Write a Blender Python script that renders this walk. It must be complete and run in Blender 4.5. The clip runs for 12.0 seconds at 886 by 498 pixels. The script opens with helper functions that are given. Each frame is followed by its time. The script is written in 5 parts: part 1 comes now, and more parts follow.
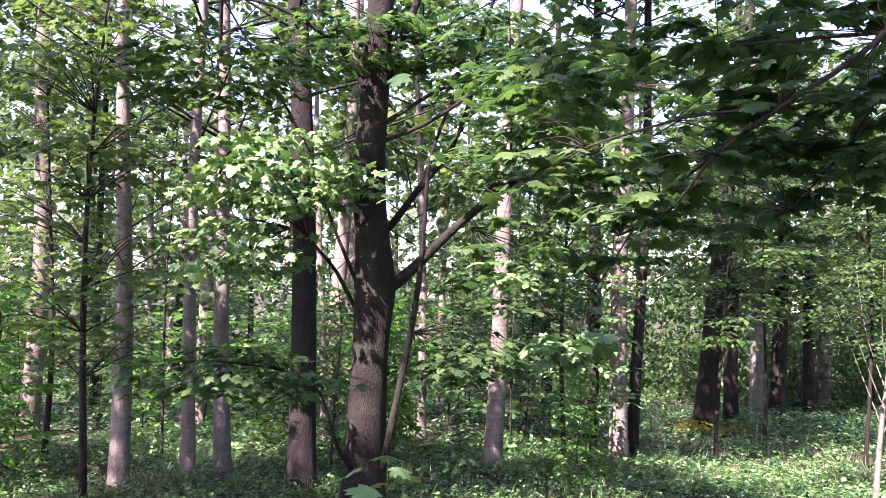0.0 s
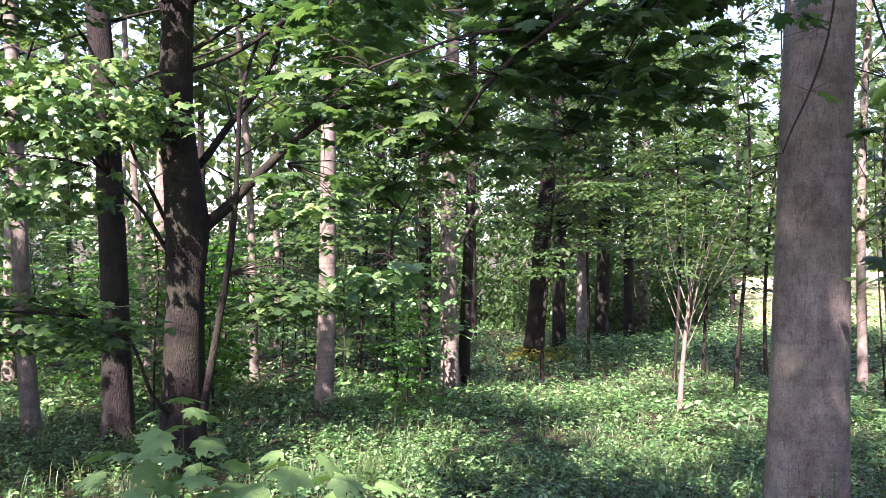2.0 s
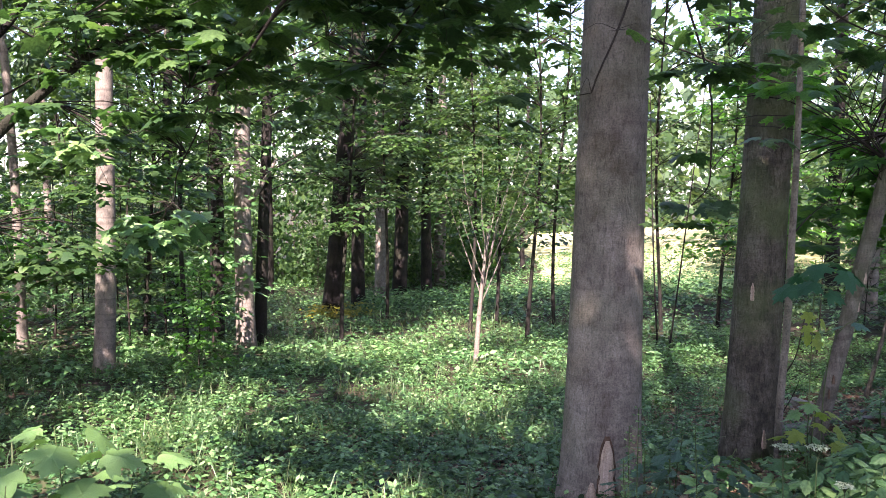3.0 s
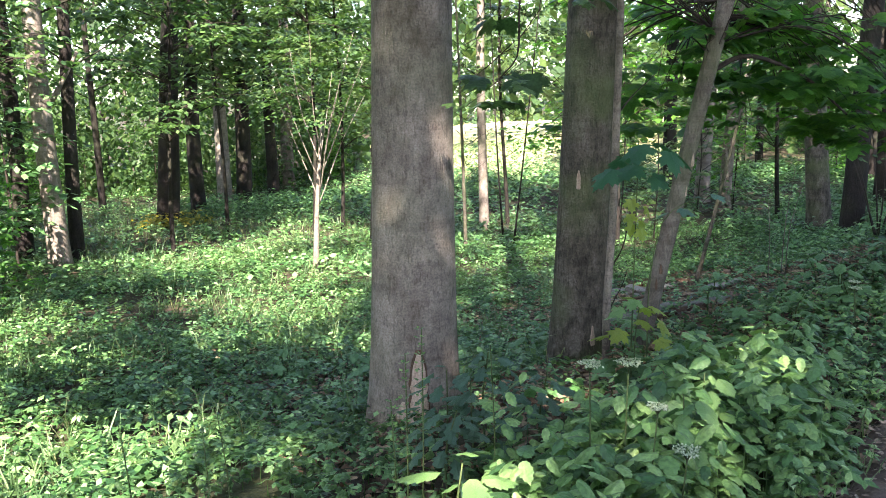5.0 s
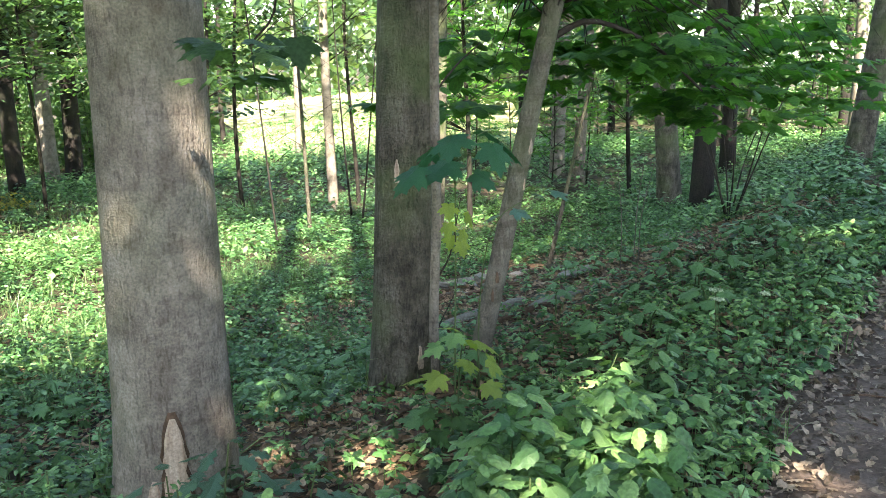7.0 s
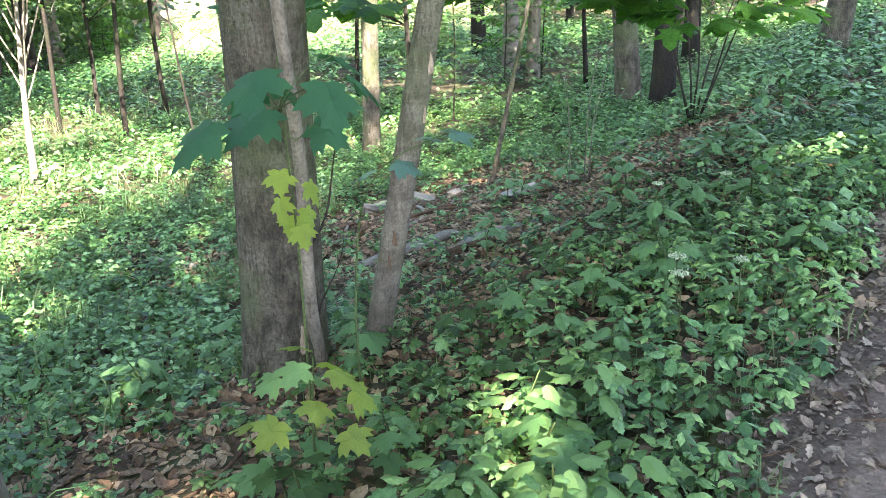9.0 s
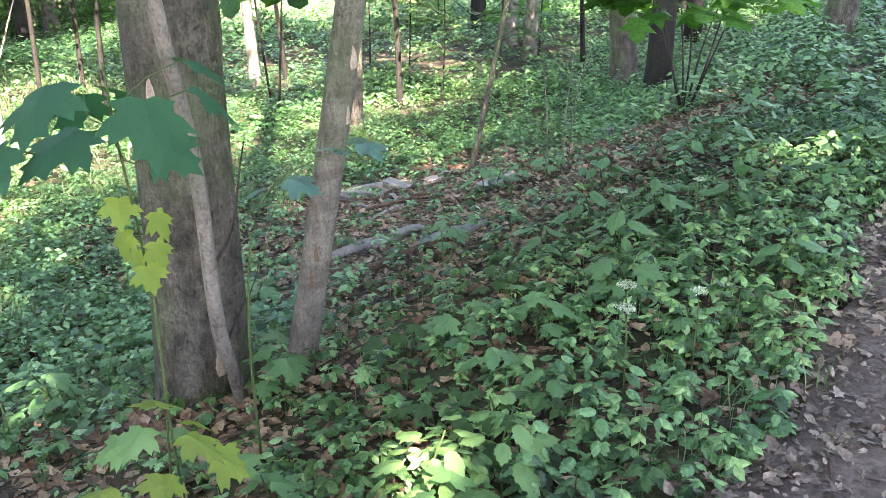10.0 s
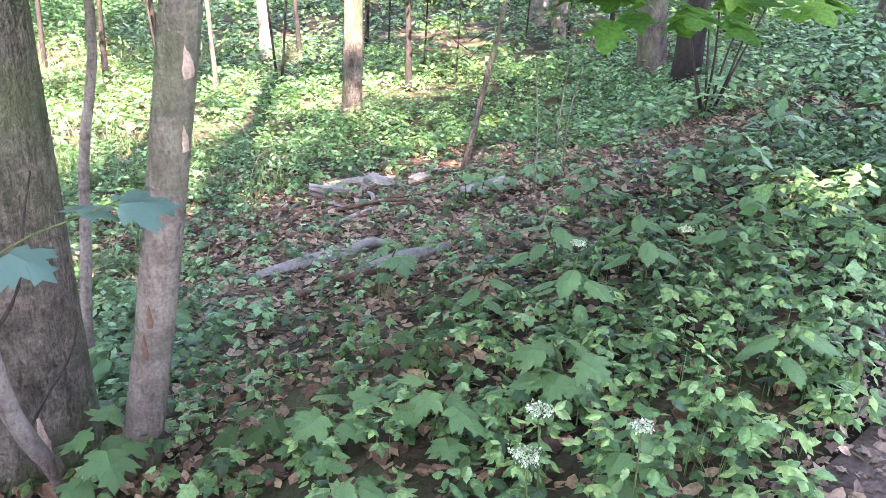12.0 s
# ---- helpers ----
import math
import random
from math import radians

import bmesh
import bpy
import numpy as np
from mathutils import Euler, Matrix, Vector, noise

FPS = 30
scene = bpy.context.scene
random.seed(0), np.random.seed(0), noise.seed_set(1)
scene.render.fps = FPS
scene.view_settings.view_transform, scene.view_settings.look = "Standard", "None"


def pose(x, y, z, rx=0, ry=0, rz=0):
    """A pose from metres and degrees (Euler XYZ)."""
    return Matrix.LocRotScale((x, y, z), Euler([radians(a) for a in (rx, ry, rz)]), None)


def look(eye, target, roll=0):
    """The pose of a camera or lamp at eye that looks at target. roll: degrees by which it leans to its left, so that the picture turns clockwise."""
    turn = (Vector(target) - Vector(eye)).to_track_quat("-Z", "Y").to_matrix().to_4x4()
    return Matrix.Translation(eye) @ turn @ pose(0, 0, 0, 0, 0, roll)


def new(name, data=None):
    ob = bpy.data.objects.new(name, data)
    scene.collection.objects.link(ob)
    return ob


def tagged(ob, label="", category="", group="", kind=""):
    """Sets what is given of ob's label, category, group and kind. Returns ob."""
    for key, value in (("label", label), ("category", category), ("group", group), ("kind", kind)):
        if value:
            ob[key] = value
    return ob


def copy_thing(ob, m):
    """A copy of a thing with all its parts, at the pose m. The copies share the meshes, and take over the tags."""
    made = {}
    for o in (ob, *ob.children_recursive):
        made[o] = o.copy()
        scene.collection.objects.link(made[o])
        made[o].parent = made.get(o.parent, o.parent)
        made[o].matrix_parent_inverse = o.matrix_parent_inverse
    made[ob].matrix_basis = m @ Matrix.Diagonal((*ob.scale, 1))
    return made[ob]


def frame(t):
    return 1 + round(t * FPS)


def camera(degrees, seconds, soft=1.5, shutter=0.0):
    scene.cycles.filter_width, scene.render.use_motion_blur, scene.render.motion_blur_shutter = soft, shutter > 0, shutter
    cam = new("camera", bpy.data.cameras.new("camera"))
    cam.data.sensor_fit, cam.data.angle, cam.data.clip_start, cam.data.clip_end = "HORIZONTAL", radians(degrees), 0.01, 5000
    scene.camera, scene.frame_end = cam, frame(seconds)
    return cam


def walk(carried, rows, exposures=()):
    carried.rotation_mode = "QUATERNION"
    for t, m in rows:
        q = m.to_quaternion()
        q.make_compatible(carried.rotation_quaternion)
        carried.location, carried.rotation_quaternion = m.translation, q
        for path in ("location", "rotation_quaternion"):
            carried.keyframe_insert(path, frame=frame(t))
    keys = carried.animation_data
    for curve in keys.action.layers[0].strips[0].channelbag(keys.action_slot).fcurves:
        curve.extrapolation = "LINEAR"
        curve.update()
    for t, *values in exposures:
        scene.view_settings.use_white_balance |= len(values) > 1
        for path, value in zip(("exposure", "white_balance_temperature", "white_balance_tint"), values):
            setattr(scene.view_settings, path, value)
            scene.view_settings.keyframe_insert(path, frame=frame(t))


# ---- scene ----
cam = camera(57.1, 12.0, 0.65)
ROWS = [
    (0, 0.000, 0.000, 1.840, 92.51, -2.00, 3.44),
    (0.5, 0.038, 0.012, 1.830, 91.29, -0.92, -1.19),
    (1, 0.090, -0.037, 1.813, 90.30, -0.57, -4.47),
    (1.5, 0.242, 0.060, 1.774, 89.98, -0.13, -5.72),
    (2, 0.310, 0.122, 1.764, 88.61, -0.32, -7.52),
    (2.5, 0.327, 0.264, 1.734, 87.10, -0.85, -12.13),
    (3, 0.379, 0.475, 1.680, 85.78, -0.75, -21.64),
    (3.2, 0.422, 0.510, 1.635, 84.23, 0.09, -24.61),
    (4.8, 1.049, 0.943, 1.571, 79.01, 0.29, -30.14),
    (5, 1.107, 1.021, 1.568, 78.74, 0.50, -31.71),
    (5.5, 1.318, 1.176, 1.556, 77.16, 2.12, -36.32),
    (6, 1.634, 1.333, 1.558, 76.81, 2.37, -37.11),
    (6.5, 1.875, 1.490, 1.562, 76.82, 1.12, -38.34),
    (7, 2.119, 1.752, 1.562, 76.69, 0.08, -41.19),
    (7.5, 2.376, 1.876, 1.541, 74.89, 0.76, -43.02),
    (7.7, 2.527, 1.920, 1.521, 73.65, 1.03, -43.31),
    (9.3, 3.434, 2.504, 1.556, 68.75, 1.04, -44.25),
    (9.5, 3.560, 2.519, 1.555, 68.56, 1.03, -44.33),
    (10, 3.825, 2.550, 1.571, 67.17, 0.22, -43.43),
    (10.5, 4.069, 2.677, 1.585, 66.62, -0.05, -43.16),
    (11, 4.298, 2.776, 1.571, 66.30, 0.70, -44.86),
    (11.5, 4.587, 2.827, 1.536, 65.65, 0.47, -43.84),
    (12, 4.841, 2.913, 1.531, 65.34, -1.84, -40.05),
]
LOOK = [(0, 3.05, 6250, 45), (3, 2.86, 6450, 31), (5.5, 3.38, 6800, 13), (7.5, 3.7, 7050, 6), (9.5, 4.4, 6950, 15), (10.5, 4.42, 6880, 23), (11, 4.78, 6850, 26), (11.5, 4.98, 6830, 29), (12, 4.84, 6800, 33)]      # exposure and white balance along the walk
walk(cam, [(t, pose(x, y, z, rx, ry, rz)) for t, x, y, z, rx, ry, rz in ROWS], LOOK)

# ---- light ----
SUN_AZ, SUN_EL = radians(238), radians(46)      # towards the sun: azimuth from +x, anticlockwise; height
world = bpy.data.worlds.new("sky")
scene.world = world
world.use_nodes = True
wn = world.node_tree.nodes
sky = wn.new("ShaderNodeTexSky")
sky.sky_type, sky.sun_disc = "NISHITA", False
sky.sun_elevation, sky.sun_rotation = SUN_EL, radians(90) - SUN_AZ
world.node_tree.links.new(sky.outputs[0], wn["Background"].inputs[0])
wn["Background"].inputs[1].default_value = 0.09
sun = new("sun", bpy.data.lights.new("sun", "SUN"))
sun.data.energy, sun.data.angle, sun.data.color = 3.8, radians(0.6), (1.0, 0.94, 0.83)
SUNWARD = Vector((math.cos(SUN_AZ) * math.cos(SUN_EL), math.sin(SUN_AZ) * math.cos(SUN_EL), math.sin(SUN_EL)))
sun.matrix_world = look(SUNWARD * 60, (0, 0, 0))

# ---- materials ----


def start(name):
    m = bpy.data.materials.new(name)
    m.use_nodes = True
    t = m.node_tree
    return m, t.nodes, t.links, t.nodes["Principled BSDF"]


def ramp_node(nodes, stops):
    r = nodes.new("ShaderNodeValToRGB")
    while len(r.color_ramp.elements) < len(stops):
        r.color_ramp.elements.new(0.5)
    for e, (p, c) in zip(r.color_ramp.elements, stops):
        e.position, e.color = p, (*c, 1)
    return r


def leaf_mat(name, stops, through_light=0.4, rough=0.4, relief=0.5, shine=0.5):
    """Leaves: hue by leaf, fine veins, light that shines through."""
    m, nodes, links, bsdf = start(name)
    geo = nodes.new("ShaderNodeNewGeometry")
    ramp = ramp_node(nodes, stops)
    links.new(geo.outputs["Random Per Island"], ramp.inputs[0])
    co = nodes.new("ShaderNodeTexCoord")
    grain = nodes.new("ShaderNodeTexNoise")
    grain.inputs["Scale"].default_value, grain.inputs["Detail"].default_value = 75, 5
    links.new(co.outputs["Object"], grain.inputs["Vector"])
    wide = nodes.new("ShaderNodeTexNoise")
    wide.inputs["Scale"].default_value = 0.7
    links.new(co.outputs["Object"], wide.inputs["Vector"])
    mix = nodes.new("ShaderNodeMix")
    mix.data_type, mix.blend_type = "RGBA", "MULTIPLY"
    mix.inputs[0].default_value = 0.55
    links.new(ramp.outputs[0], mix.inputs[6])
    gr = ramp_node(nodes, [(0.36, (0.45, 0.5, 0.4)), (0.64, (1.35, 1.3, 1.2))])
    links.new(grain.outputs[0], gr.inputs[0])
    links.new(gr.outputs[0], mix.inputs[7])
    mix2 = nodes.new("ShaderNodeMix")
    mix2.data_type, mix2.blend_type = "RGBA", "MULTIPLY"
    mix2.inputs[0].default_value = 0.6
    wr = ramp_node(nodes, [(0.35, (0.7, 0.78, 0.8)), (0.65, (1.2, 1.15, 0.95))])
    links.new(wide.outputs[0], wr.inputs[0])
    links.new(mix.outputs[2], mix2.inputs[6])
    links.new(wr.outputs[0], mix2.inputs[7])
    links.new(mix2.outputs[2], bsdf.inputs["Base Color"])
    bsdf.inputs["Roughness"].default_value = rough
    bsdf.inputs["Specular IOR Level"].default_value = shine
    bump = nodes.new("ShaderNodeBump")
    bump.inputs["Strength"].default_value, bump.inputs["Distance"].default_value = relief, 0.01
    links.new(grain.outputs[0], bump.inputs["Height"])
    links.new(bump.outputs[0], bsdf.inputs["Normal"])
    tr = nodes.new("ShaderNodeBsdfTranslucent")
    lift = nodes.new("ShaderNodeMix")
    lift.data_type, lift.blend_type = "RGBA", "MULTIPLY"
    lift.inputs[0].default_value = 1
    lift.inputs[7].default_value = (1.2, 1.38, 0.8, 1)
    links.new(mix2.outputs[2], lift.inputs[6])
    links.new(lift.outputs[2], tr.inputs[0])
    both = nodes.new("ShaderNodeMixShader")
    both.inputs[0].default_value = through_light
    links.new(bsdf.outputs[0], both.inputs[1])
    links.new(tr.outputs[0], both.inputs[2])
    links.new(both.outputs[0], nodes["Material Output"].inputs[0])
    return m


def rough_mat(name, stops, scale=(6, 6, 6), fine=60, rough=0.85, relief=0.5, depth=0.02, bands=0.0, moss=0.0, cracks=0.0):
    """Bark, wood, soil: two scales of grain, bump, optional level rings and moss."""
    m, nodes, links, bsdf = start(name)
    co = nodes.new("ShaderNodeTexCoord")
    mp = nodes.new("ShaderNodeMapping")
    mp.inputs["Scale"].default_value = scale
    links.new(co.outputs["Object"], mp.inputs[0])
    big = nodes.new("ShaderNodeTexNoise")
    big.inputs["Scale"].default_value, big.inputs["Detail"].default_value, big.inputs["Roughness"].default_value = 1, 8, 0.65
    links.new(mp.outputs[0], big.inputs["Vector"])
    ramp = ramp_node(nodes, stops)
    links.new(big.outputs[0], ramp.inputs[0])
    small = nodes.new("ShaderNodeTexNoise")
    small.inputs["Scale"].default_value, small.inputs["Detail"].default_value = fine, 5
    links.new(co.outputs["Object"], small.inputs["Vector"])
    sr = ramp_node(nodes, [(0.3, (0.55, 0.55, 0.55)), (0.7, (1.3, 1.3, 1.3))])
    links.new(small.outputs[0], sr.inputs[0])
    mix = nodes.new("ShaderNodeMix")
    mix.data_type, mix.blend_type = "RGBA", "MULTIPLY"
    mix.inputs[0].default_value = 0.7
    links.new(ramp.outputs[0], mix.inputs[6])
    links.new(sr.outputs[0], mix.inputs[7])
    colour, height = mix.outputs[2], big.outputs[0]
    add = nodes.new("ShaderNodeMath")
    add.operation = "ADD"
    links.new(height, add.inputs[0])
    links.new(small.outputs[0], add.inputs[1])
    height = add.outputs[0]
    if bands:
        flat = nodes.new("ShaderNodeMapping")
        flat.inputs["Scale"].default_value = (1.2, 1.2, 13)
        links.new(co.outputs["Object"], flat.inputs[0])
        ring = nodes.new("ShaderNodeTexNoise")
        ring.inputs["Scale"].default_value, ring.inputs["Detail"].default_value = 1, 4
        links.new(flat.outputs[0], ring.inputs["Vector"])
        rr = ramp_node(nodes, [(0.36, (0.45, 0.43, 0.42)), (0.47, (1, 1, 1))])
        links.new(ring.outputs[0], rr.inputs[0])
        mb = nodes.new("ShaderNodeMix")
        mb.data_type, mb.blend_type = "RGBA", "MULTIPLY"
        mb.inputs[0].default_value = bands
        links.new(colour, mb.inputs[6])
        links.new(rr.outputs[0], mb.inputs[7])
        colour = mb.outputs[2]
    if cracks:
        fl = nodes.new("ShaderNodeMapping")
        fl.inputs["Scale"].default_value = (75, 75, 17) if cracks > 0.6 else (60, 60, 16)
        links.new(co.outputs["Object"], fl.inputs[0])
        cr = nodes.new("ShaderNodeTexNoise")
        cr.inputs["Scale"].default_value, cr.inputs["Detail"].default_value = 1, 3
        links.new(fl.outputs[0], cr.inputs["Vector"])
        ck = ramp_node(nodes, [(0.36, (0.3, 0.28, 0.27)), (0.43, (1, 1, 1)), (0.62, (1, 1, 1)), (0.7, (1.35, 1.33, 1.3))])
        links.new(cr.outputs[0], ck.inputs[0])
        mc = nodes.new("ShaderNodeMix")
        mc.data_type, mc.blend_type = "RGBA", "MULTIPLY"
        mc.inputs[0].default_value = cracks
        links.new(colour, mc.inputs[6])
        links.new(ck.outputs[0], mc.inputs[7])
        colour = mc.outputs[2]
        more = nodes.new("ShaderNodeMath")
        more.operation = "MULTIPLY_ADD"
        more.inputs[1].default_value = 1.5
        links.new(cr.outputs[0], more.inputs[0])
        links.new(height, more.inputs[2])
        height = more.outputs[0]
    if moss:
        mo = nodes.new("ShaderNodeTexNoise")
        mo.inputs["Scale"].default_value, mo.inputs["Detail"].default_value = 1.6, 6
        links.new(co.outputs["Object"], mo.inputs["Vector"])
        mr = ramp_node(nodes, [(0.46, (0, 0, 0)), (0.62, (moss, moss, moss))])
        links.new(mo.outputs[0], mr.inputs[0])
        mm = nodes.new("ShaderNodeMix")
        mm.data_type = "RGBA"
        mm.inputs[7].default_value = (0.10, 0.13, 0.05, 1)
        links.new(mr.outputs[0], mm.inputs[0])
        links.new(colour, mm.inputs[6])
        colour = mm.outputs[2]
    links.new(colour, bsdf.inputs["Base Color"])
    bump = nodes.new("ShaderNodeBump")
    bump.inputs["Strength"].default_value, bump.inputs["Distance"].default_value = relief, depth
    links.new(height, bump.inputs["Height"])
    links.new(bump.outputs[0], bsdf.inputs["Normal"])
    bsdf.inputs["Roughness"].default_value = rough
    bsdf.inputs["Specular IOR Level"].default_value = 0.25
    return m


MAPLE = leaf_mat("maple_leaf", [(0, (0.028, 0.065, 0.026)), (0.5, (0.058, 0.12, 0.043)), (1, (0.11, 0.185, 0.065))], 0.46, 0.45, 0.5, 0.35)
HANGING = leaf_mat("hanging_maple_leaf", [(0, (0.04, 0.13, 0.028)), (0.5, (0.085, 0.225, 0.04)), (1, (0.135, 0.30, 0.055))], 0.58, 0.45, 0.5, 0.4)
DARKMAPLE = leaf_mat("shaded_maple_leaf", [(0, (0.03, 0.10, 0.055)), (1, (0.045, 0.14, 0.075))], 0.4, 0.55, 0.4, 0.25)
BLUELEAF = leaf_mat("bluish_maple_leaf", [(0, (0.065, 0.14, 0.12)), (1, (0.095, 0.19, 0.165))], 0.25, 0.4, 0.4, 0.6)
YELLOW = leaf_mat("yellowing_leaf", [(0, (0.2, 0.29, 0.05)), (1, (0.33, 0.37, 0.08))], 0.45)
HERB = leaf_mat("herb_leaf", [(0, (0.014, 0.045, 0.015)), (0.4, (0.055, 0.14, 0.042)), (0.75, (0.125, 0.25, 0.095)), (1, (0.24, 0.38, 0.18))], 0.18)
# also on a few maple sprays, where the paler colour stands for sunlight
ELDER = leaf_mat("elder_and_sunlit_maple_leaf", [(0, (0.035, 0.10, 0.035)), (0.5, (0.125, 0.24, 0.078)), (1, (0.265, 0.395, 0.15))], 0.22, 0.42)
GRASS = leaf_mat("grass_blade", [(0, (0.06, 0.12, 0.05)), (0.7, (0.10, 0.165, 0.07)), (1, (0.19, 0.20, 0.11))], 0.3)
CROWN = leaf_mat("crown_leaf", [(0, (0.045, 0.085, 0.04)), (0.6, (0.07, 0.125, 0.05)), (1, (0.11, 0.165, 0.06))], 0.45)
LIGHTCROWN = leaf_mat("light_crown_leaf", [(0, (0.075, 0.125, 0.045)), (1, (0.13, 0.185, 0.06))], 0.48)
OAK = leaf_mat("oak_seedling_leaf", [(0, (0.045, 0.105, 0.075)), (1, (0.075, 0.155, 0.105))], 0.25, 0.4)
LITTER = leaf_mat("dry_leaf", [(0, (0.05, 0.027, 0.018)), (0.5, (0.19, 0.105, 0.07)), (1, (0.38, 0.265, 0.195))], 0.1, 0.7)
PALELITTER = leaf_mat("trodden_dry_leaf", [(0, (0.10, 0.065, 0.055)), (0.6, (0.22, 0.155, 0.13)), (1, (0.33, 0.25, 0.21))], 0.08, 0.75)
PETAL = leaf_mat("white_petal", [(0, (0.38, 0.43, 0.32)), (1, (0.6, 0.62, 0.55))], 0.3)
GOLD = leaf_mat("golden_flower", [(0, (0.16, 0.17, 0.04)), (0.5, (0.3, 0.26, 0.04)), (1, (0.5, 0.38, 0.05))], 0.3)
BARK = rough_mat("smooth_grey_bark", [(0.34, (0.12, 0.096, 0.080)), (0.5, (0.19, 0.157, 0.135)), (0.66, (0.265, 0.225, 0.198))], (6, 6, 5), 90, 0.8, 0.7, 0.014, 0.35, 0.2, 0.42)
MOSSBARK = rough_mat("mossy_bark", [(0.36, (0.05, 0.041, 0.032)), (0.5, (0.10, 0.084, 0.066)), (0.64, (0.165, 0.142, 0.115))], (9, 9, 5), 70, 0.9, 1.0, 0.02, 0.5, 0.6, 0.55)
YOUNGBARK = rough_mat("young_bark", [(0.34, (0.08, 0.065, 0.053)), (0.5, (0.14, 0.116, 0.096)), (0.66, (0.19, 0.163, 0.135))], (9, 9, 5), 90, 0.8, 0.8, 0.012, 0.6, 0.55, 0.4)
# bark dark by itself, its colour lowered further to hold the shade on the trunks
DARKSHADEBARK = rough_mat("dark_shaded_bark", [(0.3, (0.011, 0.0085, 0.0075)), (0.6, (0.026, 0.02, 0.018)), (0.8, (0.048, 0.038, 0.034))], (10, 10, 3), 45, 0.9, 0.8, 0.02, 0.25, 0.1, 0.6)
PALEBARK = rough_mat("pale_bark", [(0.3, (0.13, 0.105, 0.09)), (0.6, (0.22, 0.182, 0.153)), (0.8, (0.30, 0.255, 0.22))], (8, 8, 4), 70, 0.8, 0.4, 0.008, 0.6, 0.15, 0.5)
TWIG = rough_mat("twig", [(0.3, (0.018, 0.013, 0.01)), (0.7, (0.05, 0.038, 0.03))], (30, 30, 8), 120, 0.85)
STALK = rough_mat("green_stalk", [(0.3, (0.05, 0.075, 0.025)), (0.7, (0.09, 0.12, 0.04))], (30, 30, 8), 120, 0.6)
DEADWOOD = rough_mat("weathered_wood", [(0.3, (0.13, 0.11, 0.095)), (0.5, (0.2, 0.175, 0.155)), (0.7, (0.29, 0.26, 0.235))], (5, 5, 16), 60, 0.9, 0.35, 0.008)
BROWNWOOD = rough_mat("rotting_wood", [(0.3, (0.05, 0.03, 0.02)), (0.7, (0.15, 0.09, 0.06))], (18, 18, 3), 70, 0.9, 0.7, 0.015)
BAREWOOD = rough_mat("bare_sapwood", [(0.3, (0.26, 0.17, 0.12)), (0.55, (0.44, 0.33, 0.26)), (0.8, (0.58, 0.47, 0.39))], (40, 40, 3), 90, 0.7, 0.4, 0.006)
SOIL = rough_mat("forest_soil", [(0.3, (0.016, 0.011, 0.008)), (0.5, (0.034, 0.023, 0.015)), (0.7, (0.07, 0.045, 0.03))], (1.5, 1.5, 1.5), 25, 0.95, 0.9, 0.03, 0, 0.35)
EARTH = rough_mat("trodden_earth", [(0.3, (0.06, 0.042, 0.035)), (0.5, (0.12, 0.085, 0.07)), (0.7, (0.21, 0.155, 0.13))], (2.5, 2.5, 2.5), 45, 0.95, 0.8, 0.02)
FIELD = rough_mat("mown_field", [(0.3, (0.35, 0.33, 0.14)), (0.7, (0.55, 0.50, 0.26))], (0.3, 0.3, 0.3), 6, 0.95, 0.3, 0.05)

# ---- mesh tools ----
rng = np.random.default_rng(11)


def np_mesh(name, verts, faces, material, smooth=True):
    """A mesh from arrays; faces (n, 3) or (n, 4)."""
    me = bpy.data.meshes.new(name)
    verts, faces = np.asarray(verts, np.float32), np.asarray(faces, np.int32)
    n, k = faces.shape
    me.vertices.add(len(verts))
    me.vertices.foreach_set("co", verts.ravel())
    me.loops.add(n * k)
    me.loops.foreach_set("vertex_index", faces.ravel())
    me.polygons.add(n)
    me.polygons.foreach_set("loop_start", np.arange(0, n * k, k, dtype=np.int32))
    me.polygons.foreach_set("use_smooth", np.full(n, smooth))
    me.update(calc_edges=True)
    me.materials.append(material)
    return me


def part(name, me, parent=None, label="", at=None, kind=""):
    ob = tagged(new(name, me), kind=kind)
    ob.parent = parent
    if at is not None:
        ob.matrix_basis = at
    if label:
        ob["label"] = label
    return ob


def outline_leaf(half, folds=0.25, droop=0.25):
    """A leaf from the outline of its right half (stem at 0, tip at y = 1): vertices and triangles about the midrib."""
    right = [p for p in half]
    left = [(-x, y) for x, y in half[-2:0:-1]]
    ring = np.array(right + left)
    v = np.vstack([[0, 0.34], ring])
    z = -folds * np.abs(v[:, 0]) - droop * v[:, 1] ** 2
    v = np.column_stack([v, z])
    n = len(ring)
    f = [(0, 1 + i, 1 + (i + 1) % n) for i in range(n)]
    return v, np.array(f)


MAPLE_HI = outline_leaf([(0, 0), (0.16, -0.09), (0.44, -0.05), (0.34, 0.12), (0.5, 0.2), (0.68, 0.42), (0.5, 0.41), (0.53, 0.56), (0.28, 0.47), (0.24, 0.64), (0.29, 0.76), (0.12, 0.78), (0, 1)])
MAPLE_LO = outline_leaf([(0, 0), (0.42, -0.03), (0.3, 0.18), (0.64, 0.46), (0.27, 0.5), (0.24, 0.76), (0, 1)])
OVAL = outline_leaf([(0, 0), (0.18, 0.12), (0.29, 0.38), (0.23, 0.66), (0.1, 0.88), (0, 1)], 0.3, 0.3)
OAKLEAF = outline_leaf([(0, 0), (0.1, 0.15), (0.24, 0.25), (0.15, 0.4), (0.33, 0.55), (0.2, 0.68), (0.24, 0.85), (0, 1)], 0.3, 0.2)
